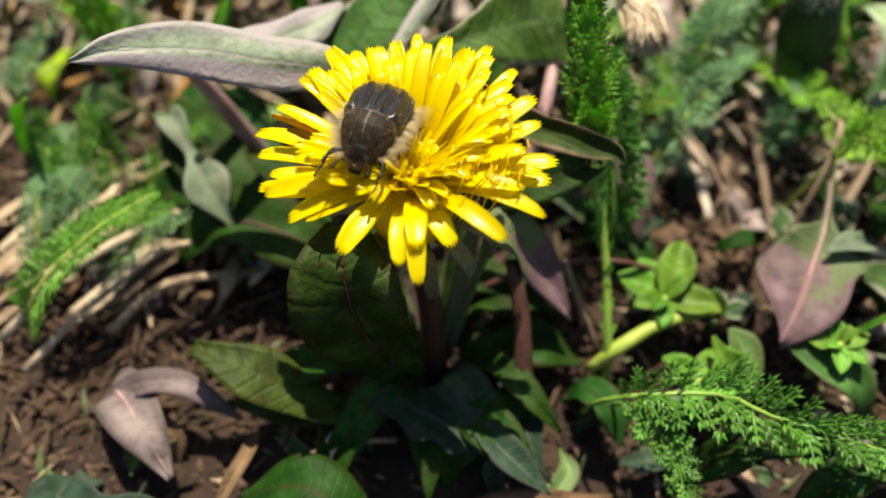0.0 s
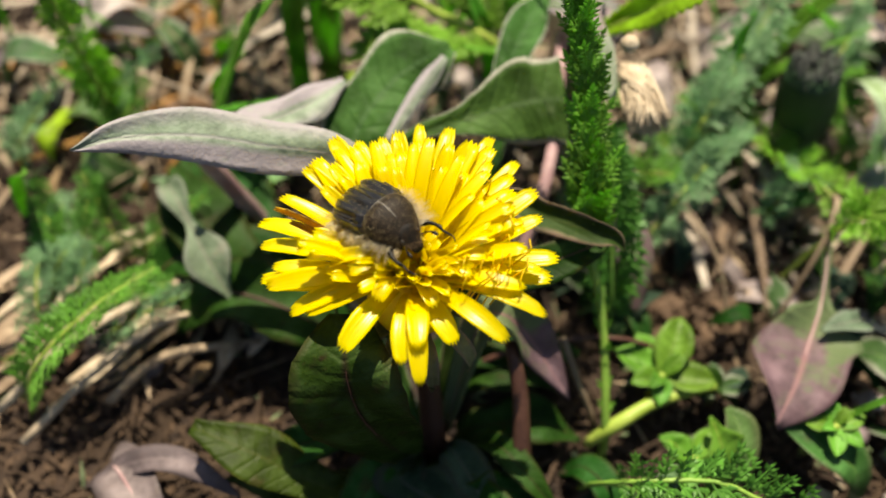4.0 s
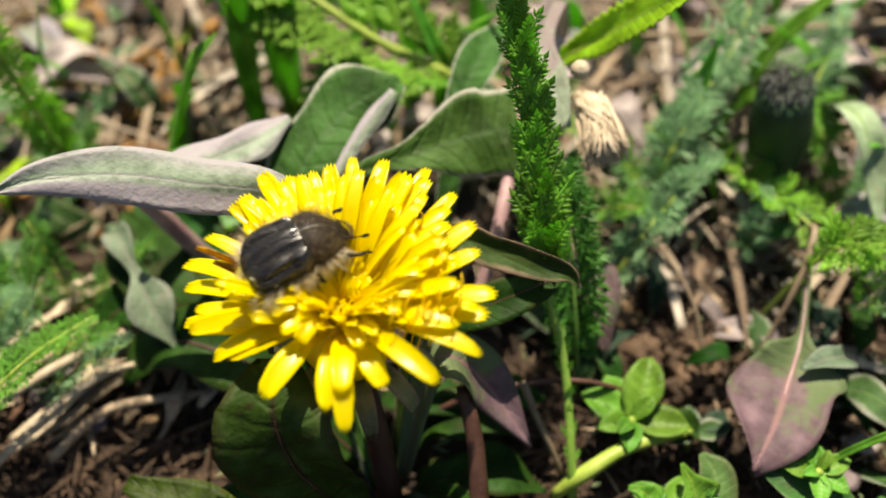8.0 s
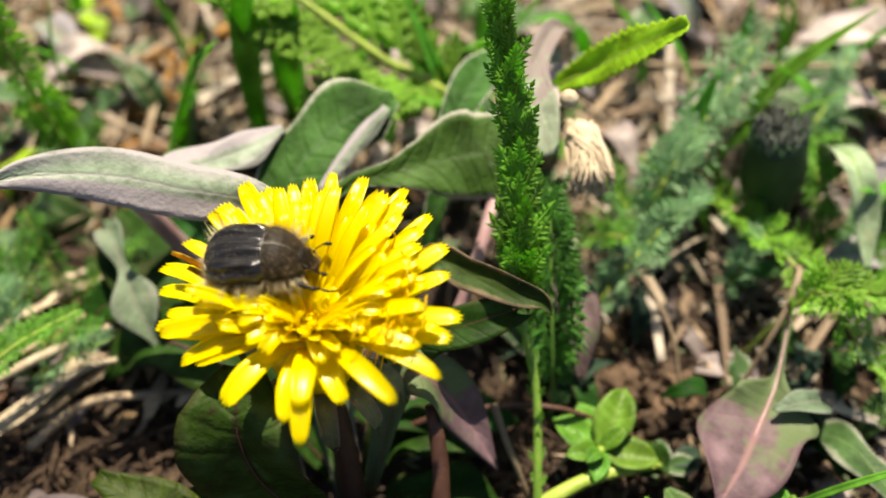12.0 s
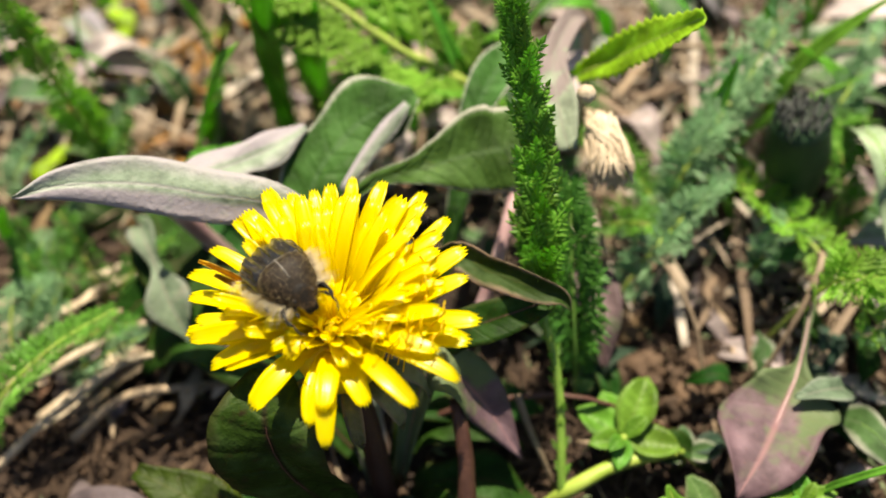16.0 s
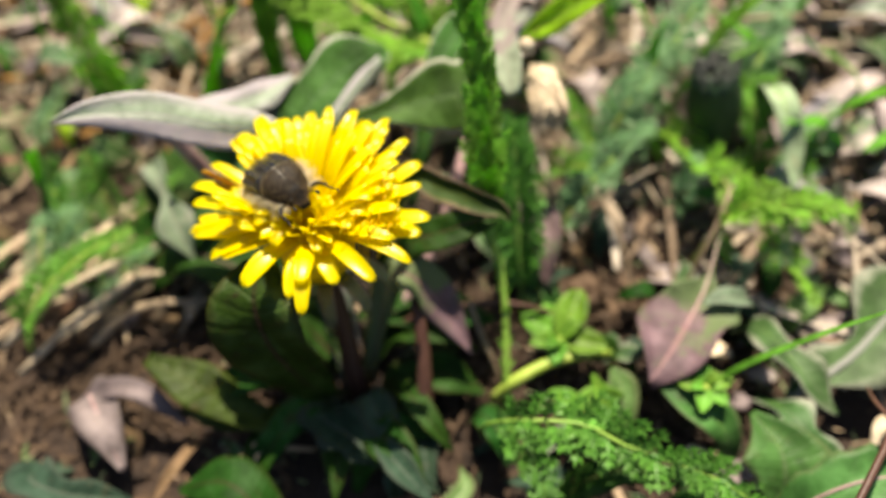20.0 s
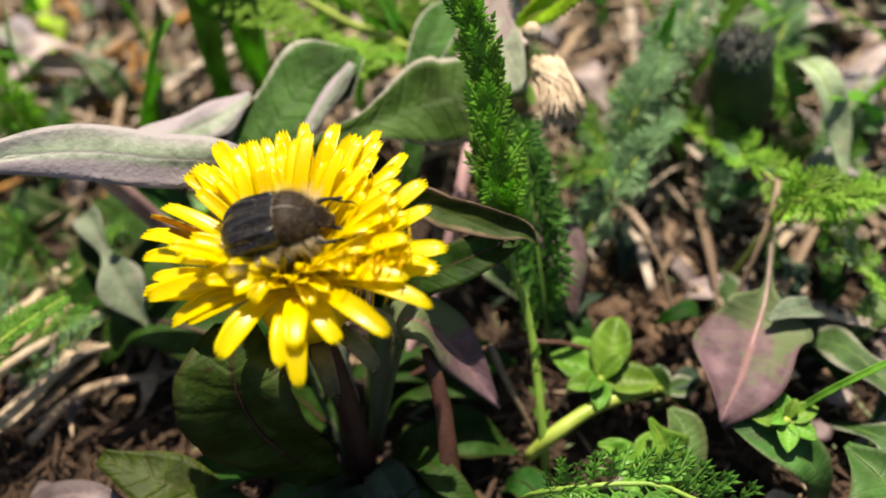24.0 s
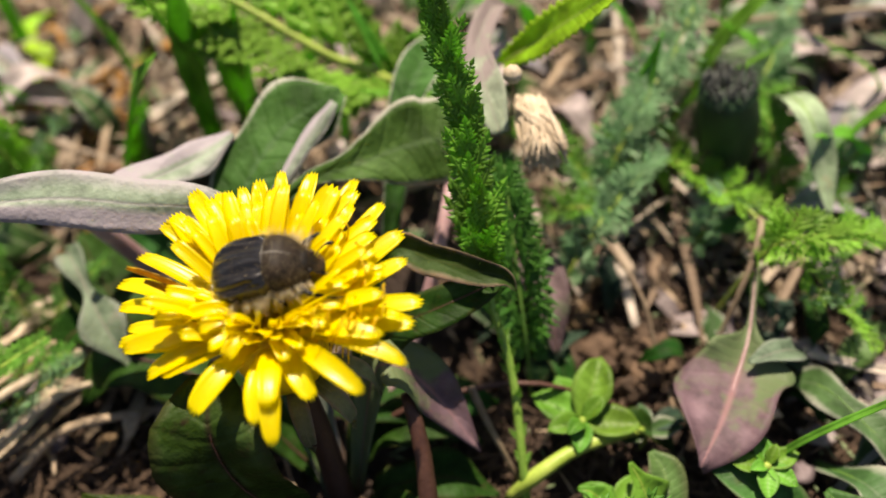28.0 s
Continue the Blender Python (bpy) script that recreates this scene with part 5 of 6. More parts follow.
for k, (pts, r, mat, lab) in enumerate([([(16.8, 55, 11.5), (18.5, 52, 9), (22.3, 47, 2)], 0.5, M_STRAW, "thin dry tan twig leaning on the soil"), ([(55, 20, -1), (60, 24, 19), (66, 34, 21), (69, 39, 20), (75, 43, 18)], 0.55, M_STEM_RED, "bent red brown twig"),
                                        ([(69, 39, 20), (68, 43, 17), (70, 48, 10)], 0.3, M_STEM_RED, "thin red brown side twig"), ([(29, 82, 3), (33, 76, 11), (38, 68, 9), (40, 62, 4)], 0.35, M_STRAW, "thin pale dry stalk on the ground"),
                                        ([(52.6, 78, 2), (52.8, 75.5, 14), (50.5, 69, 12), (46.5, 62, 2)], 0.5, M_STRAW, "tan dry stalk among yarrow"), ([(-16, 30.5, 2), (-9, 33, 6), (-2.5, 34.3, 4)], 0.5, M_STRAW, "short tan piece of straw"),
                                        ([(3, 52.5, 3), (12, 54.5, 9), (24, 56, 10), (36, 55, 4)], 0.45, M_STEM_RED, "dark reddish stalk lying across the soil"), ([(-53, 46, 2), (-44, 53, 8), (-33, 62, 7), (-30, 66, 2)], 0.75, M_TUFT, "long pale straw on the ground"), ([(-49, 42, 2), (-41, 50, 6), (-33, 57, 7), (-25, 61, 3)], 0.6, M_TUFT, "long pale straw on the ground"), ([(-56, 50, 2), (-46, 55, 6), (-38, 63, 6), (-35, 69, 2)], 0.45, M_STRAW, "long pale straw on the ground"), ([(-40, 48, 1), (-34, 53, 4), (-27, 55, 4), (-21, 57, 2)], 0.7, M_STRAW, "long pale straw on the ground"),
                                        ([(26, 119, 2), (45, 112, 10), (80, 116, 9), (96, 118, 1)], 0.5, M_STRAW, "long pale straw on the ground")]):
    tw = thing("twig", lab, "twig", "twigs and stalks")
    put("stalk", tube_mesh("stalk", pts, [r, r * 0.9, r * 0.6], mat, 14, 6, 0.08, k), tw)


# ---- litter: straw, small leaves, clods ----
def free_of_flower(x, y):
    return math.hypot(x - CX, y - CY) > 14


def litter():
    g = random.Random(99)
    straw_pool = []
    for k in range(10):
        ln = g.uniform(10, 26)
        pts = [(-ln / 2, 0, 0), (-ln / 6, g.uniform(-0.6, 0.6), g.uniform(0.1, 0.9)), (ln / 5, g.uniform(-0.7, 0.7), g.uniform(0.1, 1.2)), (ln / 2, g.uniform(-1, 1), 0)]
        w_ = g.choice((0.14, 0.2, 0.28, 0.4, 0.6))
        straw_pool.append(leaf_mesh("dry_straw", pts, [w_ * 0.8, w_, w_ * 0.8, 0.06], M_STRAW, n=12, m=4, fold=g.uniform(0.1, 0.6), seed=k, thick=0.15))
    for k in range(250):
        x, y = g.uniform(-85, 100), g.uniform(14, 140)
        if not free_of_flower(x, y) and g.random() < 0.7:
            continue
        if y < 52 and x < 24 and g.random() < (1.0 if x > -60 else 0.8):
            continue
        if (x > 18 and y < 84 and g.random() < 0.94) or (x < -18 and y < 84 and g.random() < 0.5):
            continue
        ob = put("dry_straw", straw_pool[g.randrange(10)], None, "", pose(x * MM, y * MM, (relief(x, y) + g.uniform(0.2, 4.0)) * MM, g.uniform(-25, 25), g.uniform(-16, 16), g.uniform(0, 360)))
        tagged(ob, "dry tan grass straw lying on the soil", "straw", "dry straws")
    verts, faces, across, along = [], [], [], []
    for k in range(480):
        x, y = (g.uniform(22, 108), g.uniform(74, 148)) if k < 330 else (g.uniform(-92, 10), g.uniform(86, 148)) if k < 420 else (g.uniform(58, 100), g.uniform(54, 92))
        m = pose(x * MM, y * MM, (relief(x, y) + g.uniform(0.5, 6.0)) * MM, g.uniform(-30, 30), g.uniform(-24, 24), g.uniform(0, 360))
        me = straw_pool[g.randrange(10)]
        q = len(verts)
        verts += [tuple((m @ v.co) / MM) for v in me.vertices]
        faces += [tuple(q + i for i in p.vertices) for p in me.polygons]
    tagged(put("straw_litter", mesh_of("straw_litter", verts, faces, M_STRAW_FAR)), "tangled pale straw and dry stalks on soil", "straw", kind="stuff")
    for k in range(46):
        x, y = g.uniform(-56, -22), g.uniform(49, 68)
        ln, a = g.uniform(4, 11), g.uniform(0.2, 1.3)
        z = relief(x, y) + g.uniform(0.6, 3.0)
        pts = [(x, y, z), (x + 0.4 * ln * math.cos(a), y + 0.4 * ln * math.sin(a), z + g.uniform(0.4, 2.0)), (x + ln * math.cos(a + 0.3), y + ln * math.sin(a + 0.3), z + g.uniform(-0.4, 1.2))]
        ob = put("dry_strip", leaf_mesh("dry_strip", pts, [0.2, g.choice((0.35, 0.6, 1.1)), 0.08], (M_STRAW, M_LEAF_BROWN, M_TUFT, M_LEAF_DRYPINK)[k % 4], n=12, m=4, fold=g.uniform(0.2, 0.8), seed=500 + k, thick=0.12, wave=0.2))
        tagged(ob, "curled strip of dry withered leaf on soil", "dry leaf", "dry strips beside the flower")
    for k in range(16):
        x, y, ln, a = g.uniform(-64, -40), g.uniform(44, 62), g.uniform(14, 26), g.uniform(0.35, 0.95)
        z = relief(x, y) + g.uniform(1.0, 3.0)
        dx, dy = ln * math.cos(a), ln * math.sin(a)
        ob = put("dry_straw", leaf_mesh("dry_straw", [(x, y, z), (x + 0.35 * dx, y + 0.3 * dy, z + g.uniform(1, 5)), (x + 0.7 * dx, y + 0.75 * dy, z + g.uniform(0.5, 4)), (x + dx, y + dy, z)], [0.3, g.uniform(0.4, 0.9), g.uniform(0.35, 0.7), 0.1], (M_TUFT, M_STRAW)[k % 2], n=18, m=4, fold=0.4, seed=540 + k, thick=0.2, wave=0.1))
        tagged(ob, "long flattened whitish straw beside the flower", "straw", "long straws beside the flower")
    for k in range(34):
        x, y = g.uniform(50, 82), g.uniform(36, 78)
        ln, a = g.uniform(3, 7), g.uniform(0, 6.28)
        z = relief(x, y) + g.uniform(1.0, 3.5)
        pts = [(x, y, z), (x + 0.5 * ln * math.cos(a), y + 0.5 * ln * math.sin(a), z + g.uniform(0.3, 2.0)), (x + ln * math.cos(a + 0.4), y + ln * math.sin(a + 0.4), z + g.uniform(-0.4, 1.0))]
        ob = put("dry_strip", leaf_mesh("dry_strip", pts, [0.3, g.choice((0.5, 0.9, 1.5)), 0.1], (M_LEAF_WHITISH, M_LEAF_DRYPINK, M_TUFT)[k % 3], n=12, m=4, fold=g.uniform(0.2, 0.8), seed=580 + k, thick=0.12, wave=0.2))
        tagged(ob, "pale pinkish scrap of dry leaf among green leaves", "dry leaf", "dry scraps among the leaves")
    pools = {}
    for key, mat in (("green", M_LEAF), ("fresh", M_LEAF_FRESH), ("grey", M_LEAF_GREY), ("pink", M_LEAF_DRYPINK), ("brown", M_LEAF_BROWN), ("blue", M_LEAF_BLUE), ("purple", M_LEAF_PURPLE), ("pale", M_LEAF_WHITISH)):
        pools[key] = []
        for k in range(4):
            ln = g.uniform(6, 12)
            w = ln * g.uniform(0.10, 0.24)
            pts = [(0, 0, 0), (ln * 0.3, g.uniform(-1, 1), ln * g.uniform(0.15, 0.4)), (ln * 0.7, g.uniform(-2, 2), ln * g.uniform(0.15, 0.45)), (ln, g.uniform(-3, 3), ln * g.uniform(-0.05, 0.4))]
            pools[key].append(leaf_mesh("small_leaf", pts, [w * 0.25, w, w * 0.8, 0.08], mat, n=16, m=6, fold=g.uniform(0.1, 0.5), lobes=g.choice((0, 0.15, 0.3)), n_teeth=4, seed=k, wave=g.uniform(0.05, 0.25)))
    words = {"green": "small green leaf growing from the soil", "fresh": "small bright green leaf growing from the soil", "grey": "small grey green leaf near the soil", "pink": "small pale pinkish dry leaf on soil",
             "brown": "small withered brown leaf on soil", "blue": "small blue green leaf near the soil", "purple": "small mauve leaf near the soil", "pale": "small whitish dry leaf on soil"}
    for k in range(300):
        x, y = g.uniform(-85, 100), g.uniform(14, 142)
        if not free_of_flower(x, y) or (y < 62 and g.random() < 0.55):
            continue
        if x < -8:
            key = g.choice(("green", "grey", "brown", "brown", "green")) if y < 85 else g.choice(("green", "grey", "pink", "brown", "fresh", "green"))
            if y < 66 and g.random() < 0.6:
                continue
        elif y > 85:
            key = g.choice(("green", "grey", "pink", "pale", "pink", "brown", "pale"))
        else:
            key = g.choice(("green", "blue", "grey", "green", "brown", "green") if x < 45 else ("green", "grey", "pink", "pale", "pink", "pale", "green"))
        ob = put("small_leaf", pools[key][g.randrange(4)], None, "", pose(x * MM, y * MM, (relief(x, y) - 0.3) * MM, g.uniform(-20, 20), g.uniform(-30, 15), g.uniform(0, 360)))
        tagged(ob, words[key], "leaf", "small leaves on the ground")
    for k in range(60):
        x, y = g.choice(((g.uniform(-58, -36), g.uniform(94, 116)), (g.uniform(-80, -30), g.uniform(85, 140))))
        b = (x, y, relief(x, y) - 0.5)
        ln = g.uniform(5, 11)
        ob = put("withered_floret", tube_mesh("withered_floret", [b, (x + g.uniform(-3, 3), y + g.uniform(-3, 3), b[2] + ln * 0.22), (x + g.uniform(-8, 8), y + g.uniform(-8, 8), b[2] + ln * 0.25)], [0.5, 0.8, 0.3], M_ORANGE, 8, 5, 0.4, k))
        tagged(ob, "withered orange brown plant bit on soil", "dry plant", "withered orange bits")
    for k in range(60):
        x, y = g.uniform(-80, 98), g.uniform(84, 142)
        b = (x, y, relief(x, y) - 0.5)
        h = g.uniform(12, 30)
        dx, dy = g.uniform(-15, 15), g.uniform(-10, 8)
        wb = g.choice((0.6, 0.9, 1.4, 2.0))
        ob = put("grass_blade", leaf_mesh("grass_blade", [b, (x + dx * 0.2, y + dy * 0.2, h * 0.5), (x + dx, y + dy, h)], [wb * 0.7, wb, 0.06], M_GRASS, n=12, m=4, fold=0.35, seed=k, thick=0.15))
        tagged(ob, "thin green grass blade growing behind the flower", "grass", "green grass blades")
    # countless crumbs and chaff on the soil, in one mesh each
    for name, mat, count, label, long_ in (("soil_crumbs", M_SOIL, 5200, "countless fine brown soil crumbs", False), ("chaff", M_STRAW, 1500, "countless short bits of dry straw", True), ("moss", M_LEAF, 1000, "tiny green moss and seedling tips", True), ("plant_crumbs", M_CRUMB, 2600, "brown crumbs and withered plant bits", False), ("thatch", M_STRAW_FAR, 4200, "pale brown thatch of dry plant bits", True), ("leaf_mould", M_CRUMB, 3400, "brown crumbled leaf mould on soil", True)):
        verts, faces = [], []
        for k in range(count):
            x, y = g.uniform(-90, 104), g.uniform(10, 146)
            if name == "leaf_mould":
                x, y = (g.uniform(-80, -12), g.uniform(36, 100)) if g.random() < 0.62 else (g.uniform(14, 66), g.uniform(36, 76))
            if name == "moss" and x < 10 and y < 80 and g.random() < 0.6:
                continue
            if name == "thatch":
                x, y = g.uniform(-95, 112), 76 + 72 * g.random() ** 0.8
                if x > 46 and g.random() < 0.3:
                    y = g.uniform(58, 90)
                if x < 22 and y < 88:
                    y += 18
            if name == "chaff" and x < 24 and y < 58 and (x > -24 or g.random() < 0.75):
                continue
            if long_:
                l, w = g.uniform(1.5, 5.0), g.uniform(0.12, 0.35)
                a = g.uniform(0, 6.28)
                up = g.uniform(0.3, 1.6) if name == "moss" else g.uniform(-0.1, 0.45)
                if name in ("thatch", "leaf_mould"):
                    l, w = l * g.uniform(0.8, 1.7), w * 1.6
            else:
                l = g.uniform(0.25, 1.1)
                if name == "plant_crumbs":
                    l *= g.uniform(1.2, 3.2)
                    if g.random() < 0.6:
                        x, y = g.uniform(-56, -6), g.uniform(18, 66)
                w, a, up = l * (g.uniform(0.35, 0.7) if name == "soil_crumbs" else g.uniform(0.08, 0.28)), g.uniform(0, 6.28), g.uniform(-0.3, 0.5)
            d = unit(np.array([math.cos(a), math.sin(a), up]))
            sd = unit(np.cross(d, (0.1, 0.2, 1)))
            nr = np.cross(sd, d)
            p = np.array([x, y, relief(x, y) + g.uniform(0.0, 1.4 if long_ else 0.5)])
            q = len(verts)
            m_ = p + d * l * g.uniform(0.35, 0.6)
            verts += [p, m_ + sd * w, m_ + nr * w * 0.7, m_ - sd * w * 0.9, m_ - nr * w * 0.6, p + d * l]
            for i in range(4):
                j = (i + 1) % 4
                faces += [(q, q + 1 + i, q + 1 + j), (q + 5, q + 1 + j, q + 1 + i)]
        tagged(put(name, mesh_of(name, verts, faces, mat, smooth=False)), label, "litter", kind="stuff")
    clod_pool, mound_pool = [], []
    for k in range(8):
        bm = bmesh.new()
        bmesh.ops.create_icosphere(bm, subdivisions=3, radius=1.0)
        for v in bm.verts:
            c0 = v.co.copy()
            f = 1 + 0.65 * noise.noise(c0 * 1.5 + Vector((k * 7.1, 0, 0))) + 0.4 * noise.noise(c0 * 3.5 + Vector((0, k * 3.3, 0))) + 0.2 * noise.noise(c0 * 8 + Vector((0, 0, k * 2.3)))
            v.co = Vector((v.co.x * f, v.co.y * f * 0.85, v.co.z * f * 0.7)) * MM
        me = bpy.data.meshes.new("soil_clod")
        bm.to_mesh(me)
        bm.free()
        me.materials.append(M_SOIL)
        me.polygons.foreach_set('use_smooth', [True] * len(me.polygons))
        clod_pool.append(me)
        me2 = me.copy()
        me2.materials.clear()
        me2.materials.append(M_CRUMB)
        mound_pool.append(me2)
    for k in range(50):
        a, r = g.uniform(0, 6.28), 6.0 * math.sqrt(g.random())
        x, y, h = 36.5 + 1.15 * r * math.cos(a), 63.5 + 0.8 * r * math.sin(a), 3.6 * (1 - (r / 6.6) ** 2) - (2.2 if math.hypot(r * math.cos(a) - 0.5, r * math.sin(a) - 1.5) < 1.6 else 0)
        sz = g.choice((0.5, 0.7, 0.9, 1.3, 2.2))
        ob = put("soil_clod", clod_pool[g.randrange(8)], None, "", pose(x * MM, y * MM, (relief(x, y) + h) * MM, g.uniform(-40, 40), g.uniform(-40, 40), g.uniform(0, 360)) @ Matrix.Diagonal((sz, sz, sz, 1)))
        ob.data = mound_pool[g.randrange(8)]
        tagged(ob, "light brown dry soil clod in a crumbled heap", "soil clod", "clods of the crumbled heap")
    for k in range(250):
        x, y = g.uniform(-70, 80), g.uniform(16, 125)
        s = g.uniform(0.5, 1.6)
        ob = put("soil_clod", clod_pool[g.randrange(8)], None, "", pose(x * MM, y * MM, (relief(x, y) + 0.2 * s) * MM, 0, 0, g.uniform(0, 360)) @ Matrix.Diagonal((s, s, s, 1)))
        tagged(ob, "crumbly brown clod of dry soil", "soil clod", "soil clods")


litter()


# ---- beetle ----
def bent(name, mat, x0, x1, wfun, hfun, zfun, y0, y1, nx=26, ny=18, ridges=0.0, ease=1.0):
    """A domed shell along x: half width, height and base line along it; y0..y1 the share of the arch in -1..1."""
    top, faces = [], []
    for i in range(nx):
        u = (i / (nx - 1)) ** ease
        x = x0 + (x1 - x0) * u
        W, Hh, z0 = wfun(u), hfun(u), zfun(u)
        for j in range(ny):
            v = y0 + (y1 - y0) * j / (ny - 1)
            y, z = arch(v, W, Hh, z0)
            r = ridges * (math.cos(abs(v) * 17 + 0.4 * math.sin(5 * u)) * 0.5 + math.cos(abs(v) * 41 + u * 3) * 0.22) * min(1, 4 * u * (1 - u) * 1.3)
            if ridges and abs(v) < 0.05:
                r -= 0.05
            if ridges:
                r += 0.16 * math.exp(-((u - 0.86) / 0.09) ** 2 - ((abs(v) - 0.5) / 0.16) ** 2) - 0.07 * math.exp(-((u - 0.7) / 0.2) ** 2 - ((abs(v) - 0.3) / 0.1) ** 2)
            top.append((x, y * (1 + r * 0.1), z + r))
    k = len(top)
    low = [(x + 0.04, y * 0.95, z - 0.12) for x, y, z in top]
    for i in range(nx - 1):
        for j in range(ny - 1):
            a = i * ny + j
            faces += [(a, a + ny, a + ny + 1, a + 1), (k + a, k + a + 1, k + a + ny + 1, k + a + ny)]
        for j in (0, ny - 1):
            a = i * ny + j
            faces.append((a, a + ny, k + a + ny, k + a))
    for i in (0, nx - 1):
        for j in range(ny - 1):
            a = i * ny + j
            faces.append((a, a + 1, k + a + 1, k + a))
    return mesh_of(name, top + low, faces, mat)


def arch(v, W, Hh, z0):
    ph = v * radians(106)
    return W * math.copysign(abs(math.sin(ph)) ** 0.85, ph), z0 + Hh * math.copysign(abs(math.cos(ph)) ** 0.7, math.cos(ph))


def blob(name, mat, c, r, seg=14, rings=9):
    verts, faces = [], []
    for i in range(rings + 1):
        th = math.pi * i / rings
        for k in range(seg):
            w = 2 * math.pi * k / seg
            verts.append((c[0] + r[0] * math.cos(th), c[1] + r[1] * math.sin(th) * math.cos(w), c[2] + r[2] * math.sin(th) * math.sin(w)))
    for i in range(rings):
        for k in range(seg):
            faces.append((i * seg + k, i * seg + (k + 1) % seg, (i + 1) * seg + (k + 1) % seg, (i + 1) * seg + k))
    return mesh_of(name, verts, faces, mat)


def loft(name, mat, stations, seg=18):
    """Closed body of oval sections: x, half width, middle height, half height."""
    verts, faces = [], []
    st = spline([tuple(q) for q in stations], 16)
    st[0][1] = st[0][3] = st[-1][1] = st[-1][3] = 0.02
    for x, w, z, h in st:
        verts += [(x, w * math.cos(2 * math.pi * k / seg), z + h * math.sin(2 * math.pi * k / seg)) for k in range(seg)]
    for i in range(len(st) - 1):
        faces += [(i * seg + k, i * seg + (k + 1) % seg, (i + 1) * seg + (k + 1) % seg, (i + 1) * seg + k) for k in range(seg)]
    return mesh_of(name, verts, faces, mat)


def hairs(name, mat, roots):
    """Fine tapered hairs; roots: place, direction, length, thickness."""
    verts, faces = [], []
    for p, d, l, w in roots:
        p, d = np.array(p, float), unit(np.array(d, float))
        a = unit(np.cross(d, (0.3, 0.2, 0.9)))
        b = np.cross(d, a)
        mid = p + d * l * 0.55 + np.array([0, 0, -0.04 * l])
        k = len(verts)
        for q, ww in ((p, w), (mid, w * 0.75)):
            verts += [q + a * ww, q - a * ww * 0.5 + b * ww * 0.87, q - a * ww * 0.5 - b * ww * 0.87]
        verts.append(p + d * l + np.array([0, 0, -0.16 * l]))
        for i in range(3):
            j = (i + 1) % 3
            faces += [(k + i, k + j, k + 3 + j, k + 3 + i), (k + 3 + i, k + 3 + j, k + 6)]
    return mesh_of(name, verts, faces, mat)


EX0, EX1, PX0, PX1 = -5.0, 1.0, 0.85, 4.0
BS = 1.06


def ew(u):   # half width of the wing cases from rear to front
    r = min(1.0, max(0.0, u) / 0.42)
    return 2.85 * (1 - (1 - r) ** 2.3) ** 0.5 * float(np.interp(u, [0.5, 0.72, 0.86, 0.94, 1], [1.0, 0.965, 0.985, 0.93, 0.80]))


def eh(u):
    r = min(1.0, max(0.0, u) / 0.45)
    return 1.95 * (0.12 + 0.88 * (1 - (1 - r) ** 2.2) ** 0.5) * float(np.interp(u, [0.6, 1], [1.0, 0.93]))


def ez(u):
    return -0.55 * (1 - u) ** 2


def pw(u):   # thorax, narrowing to the head
    return 2.45 * float(np.interp(u, [0, 0.1, 0.3, 0.5, 0.7, 0.87, 1], [0.93, 0.99, 1.0, 0.94, 0.80, 0.61, 0.44]))


def phh(u):
    return float(np.interp(u, [0, 0.25, 0.5, 0.75, 1], [1.92, 2.08, 2.0, 1.62, 1.0]))


def pz(u):
    return -1.15 * u ** 1.8


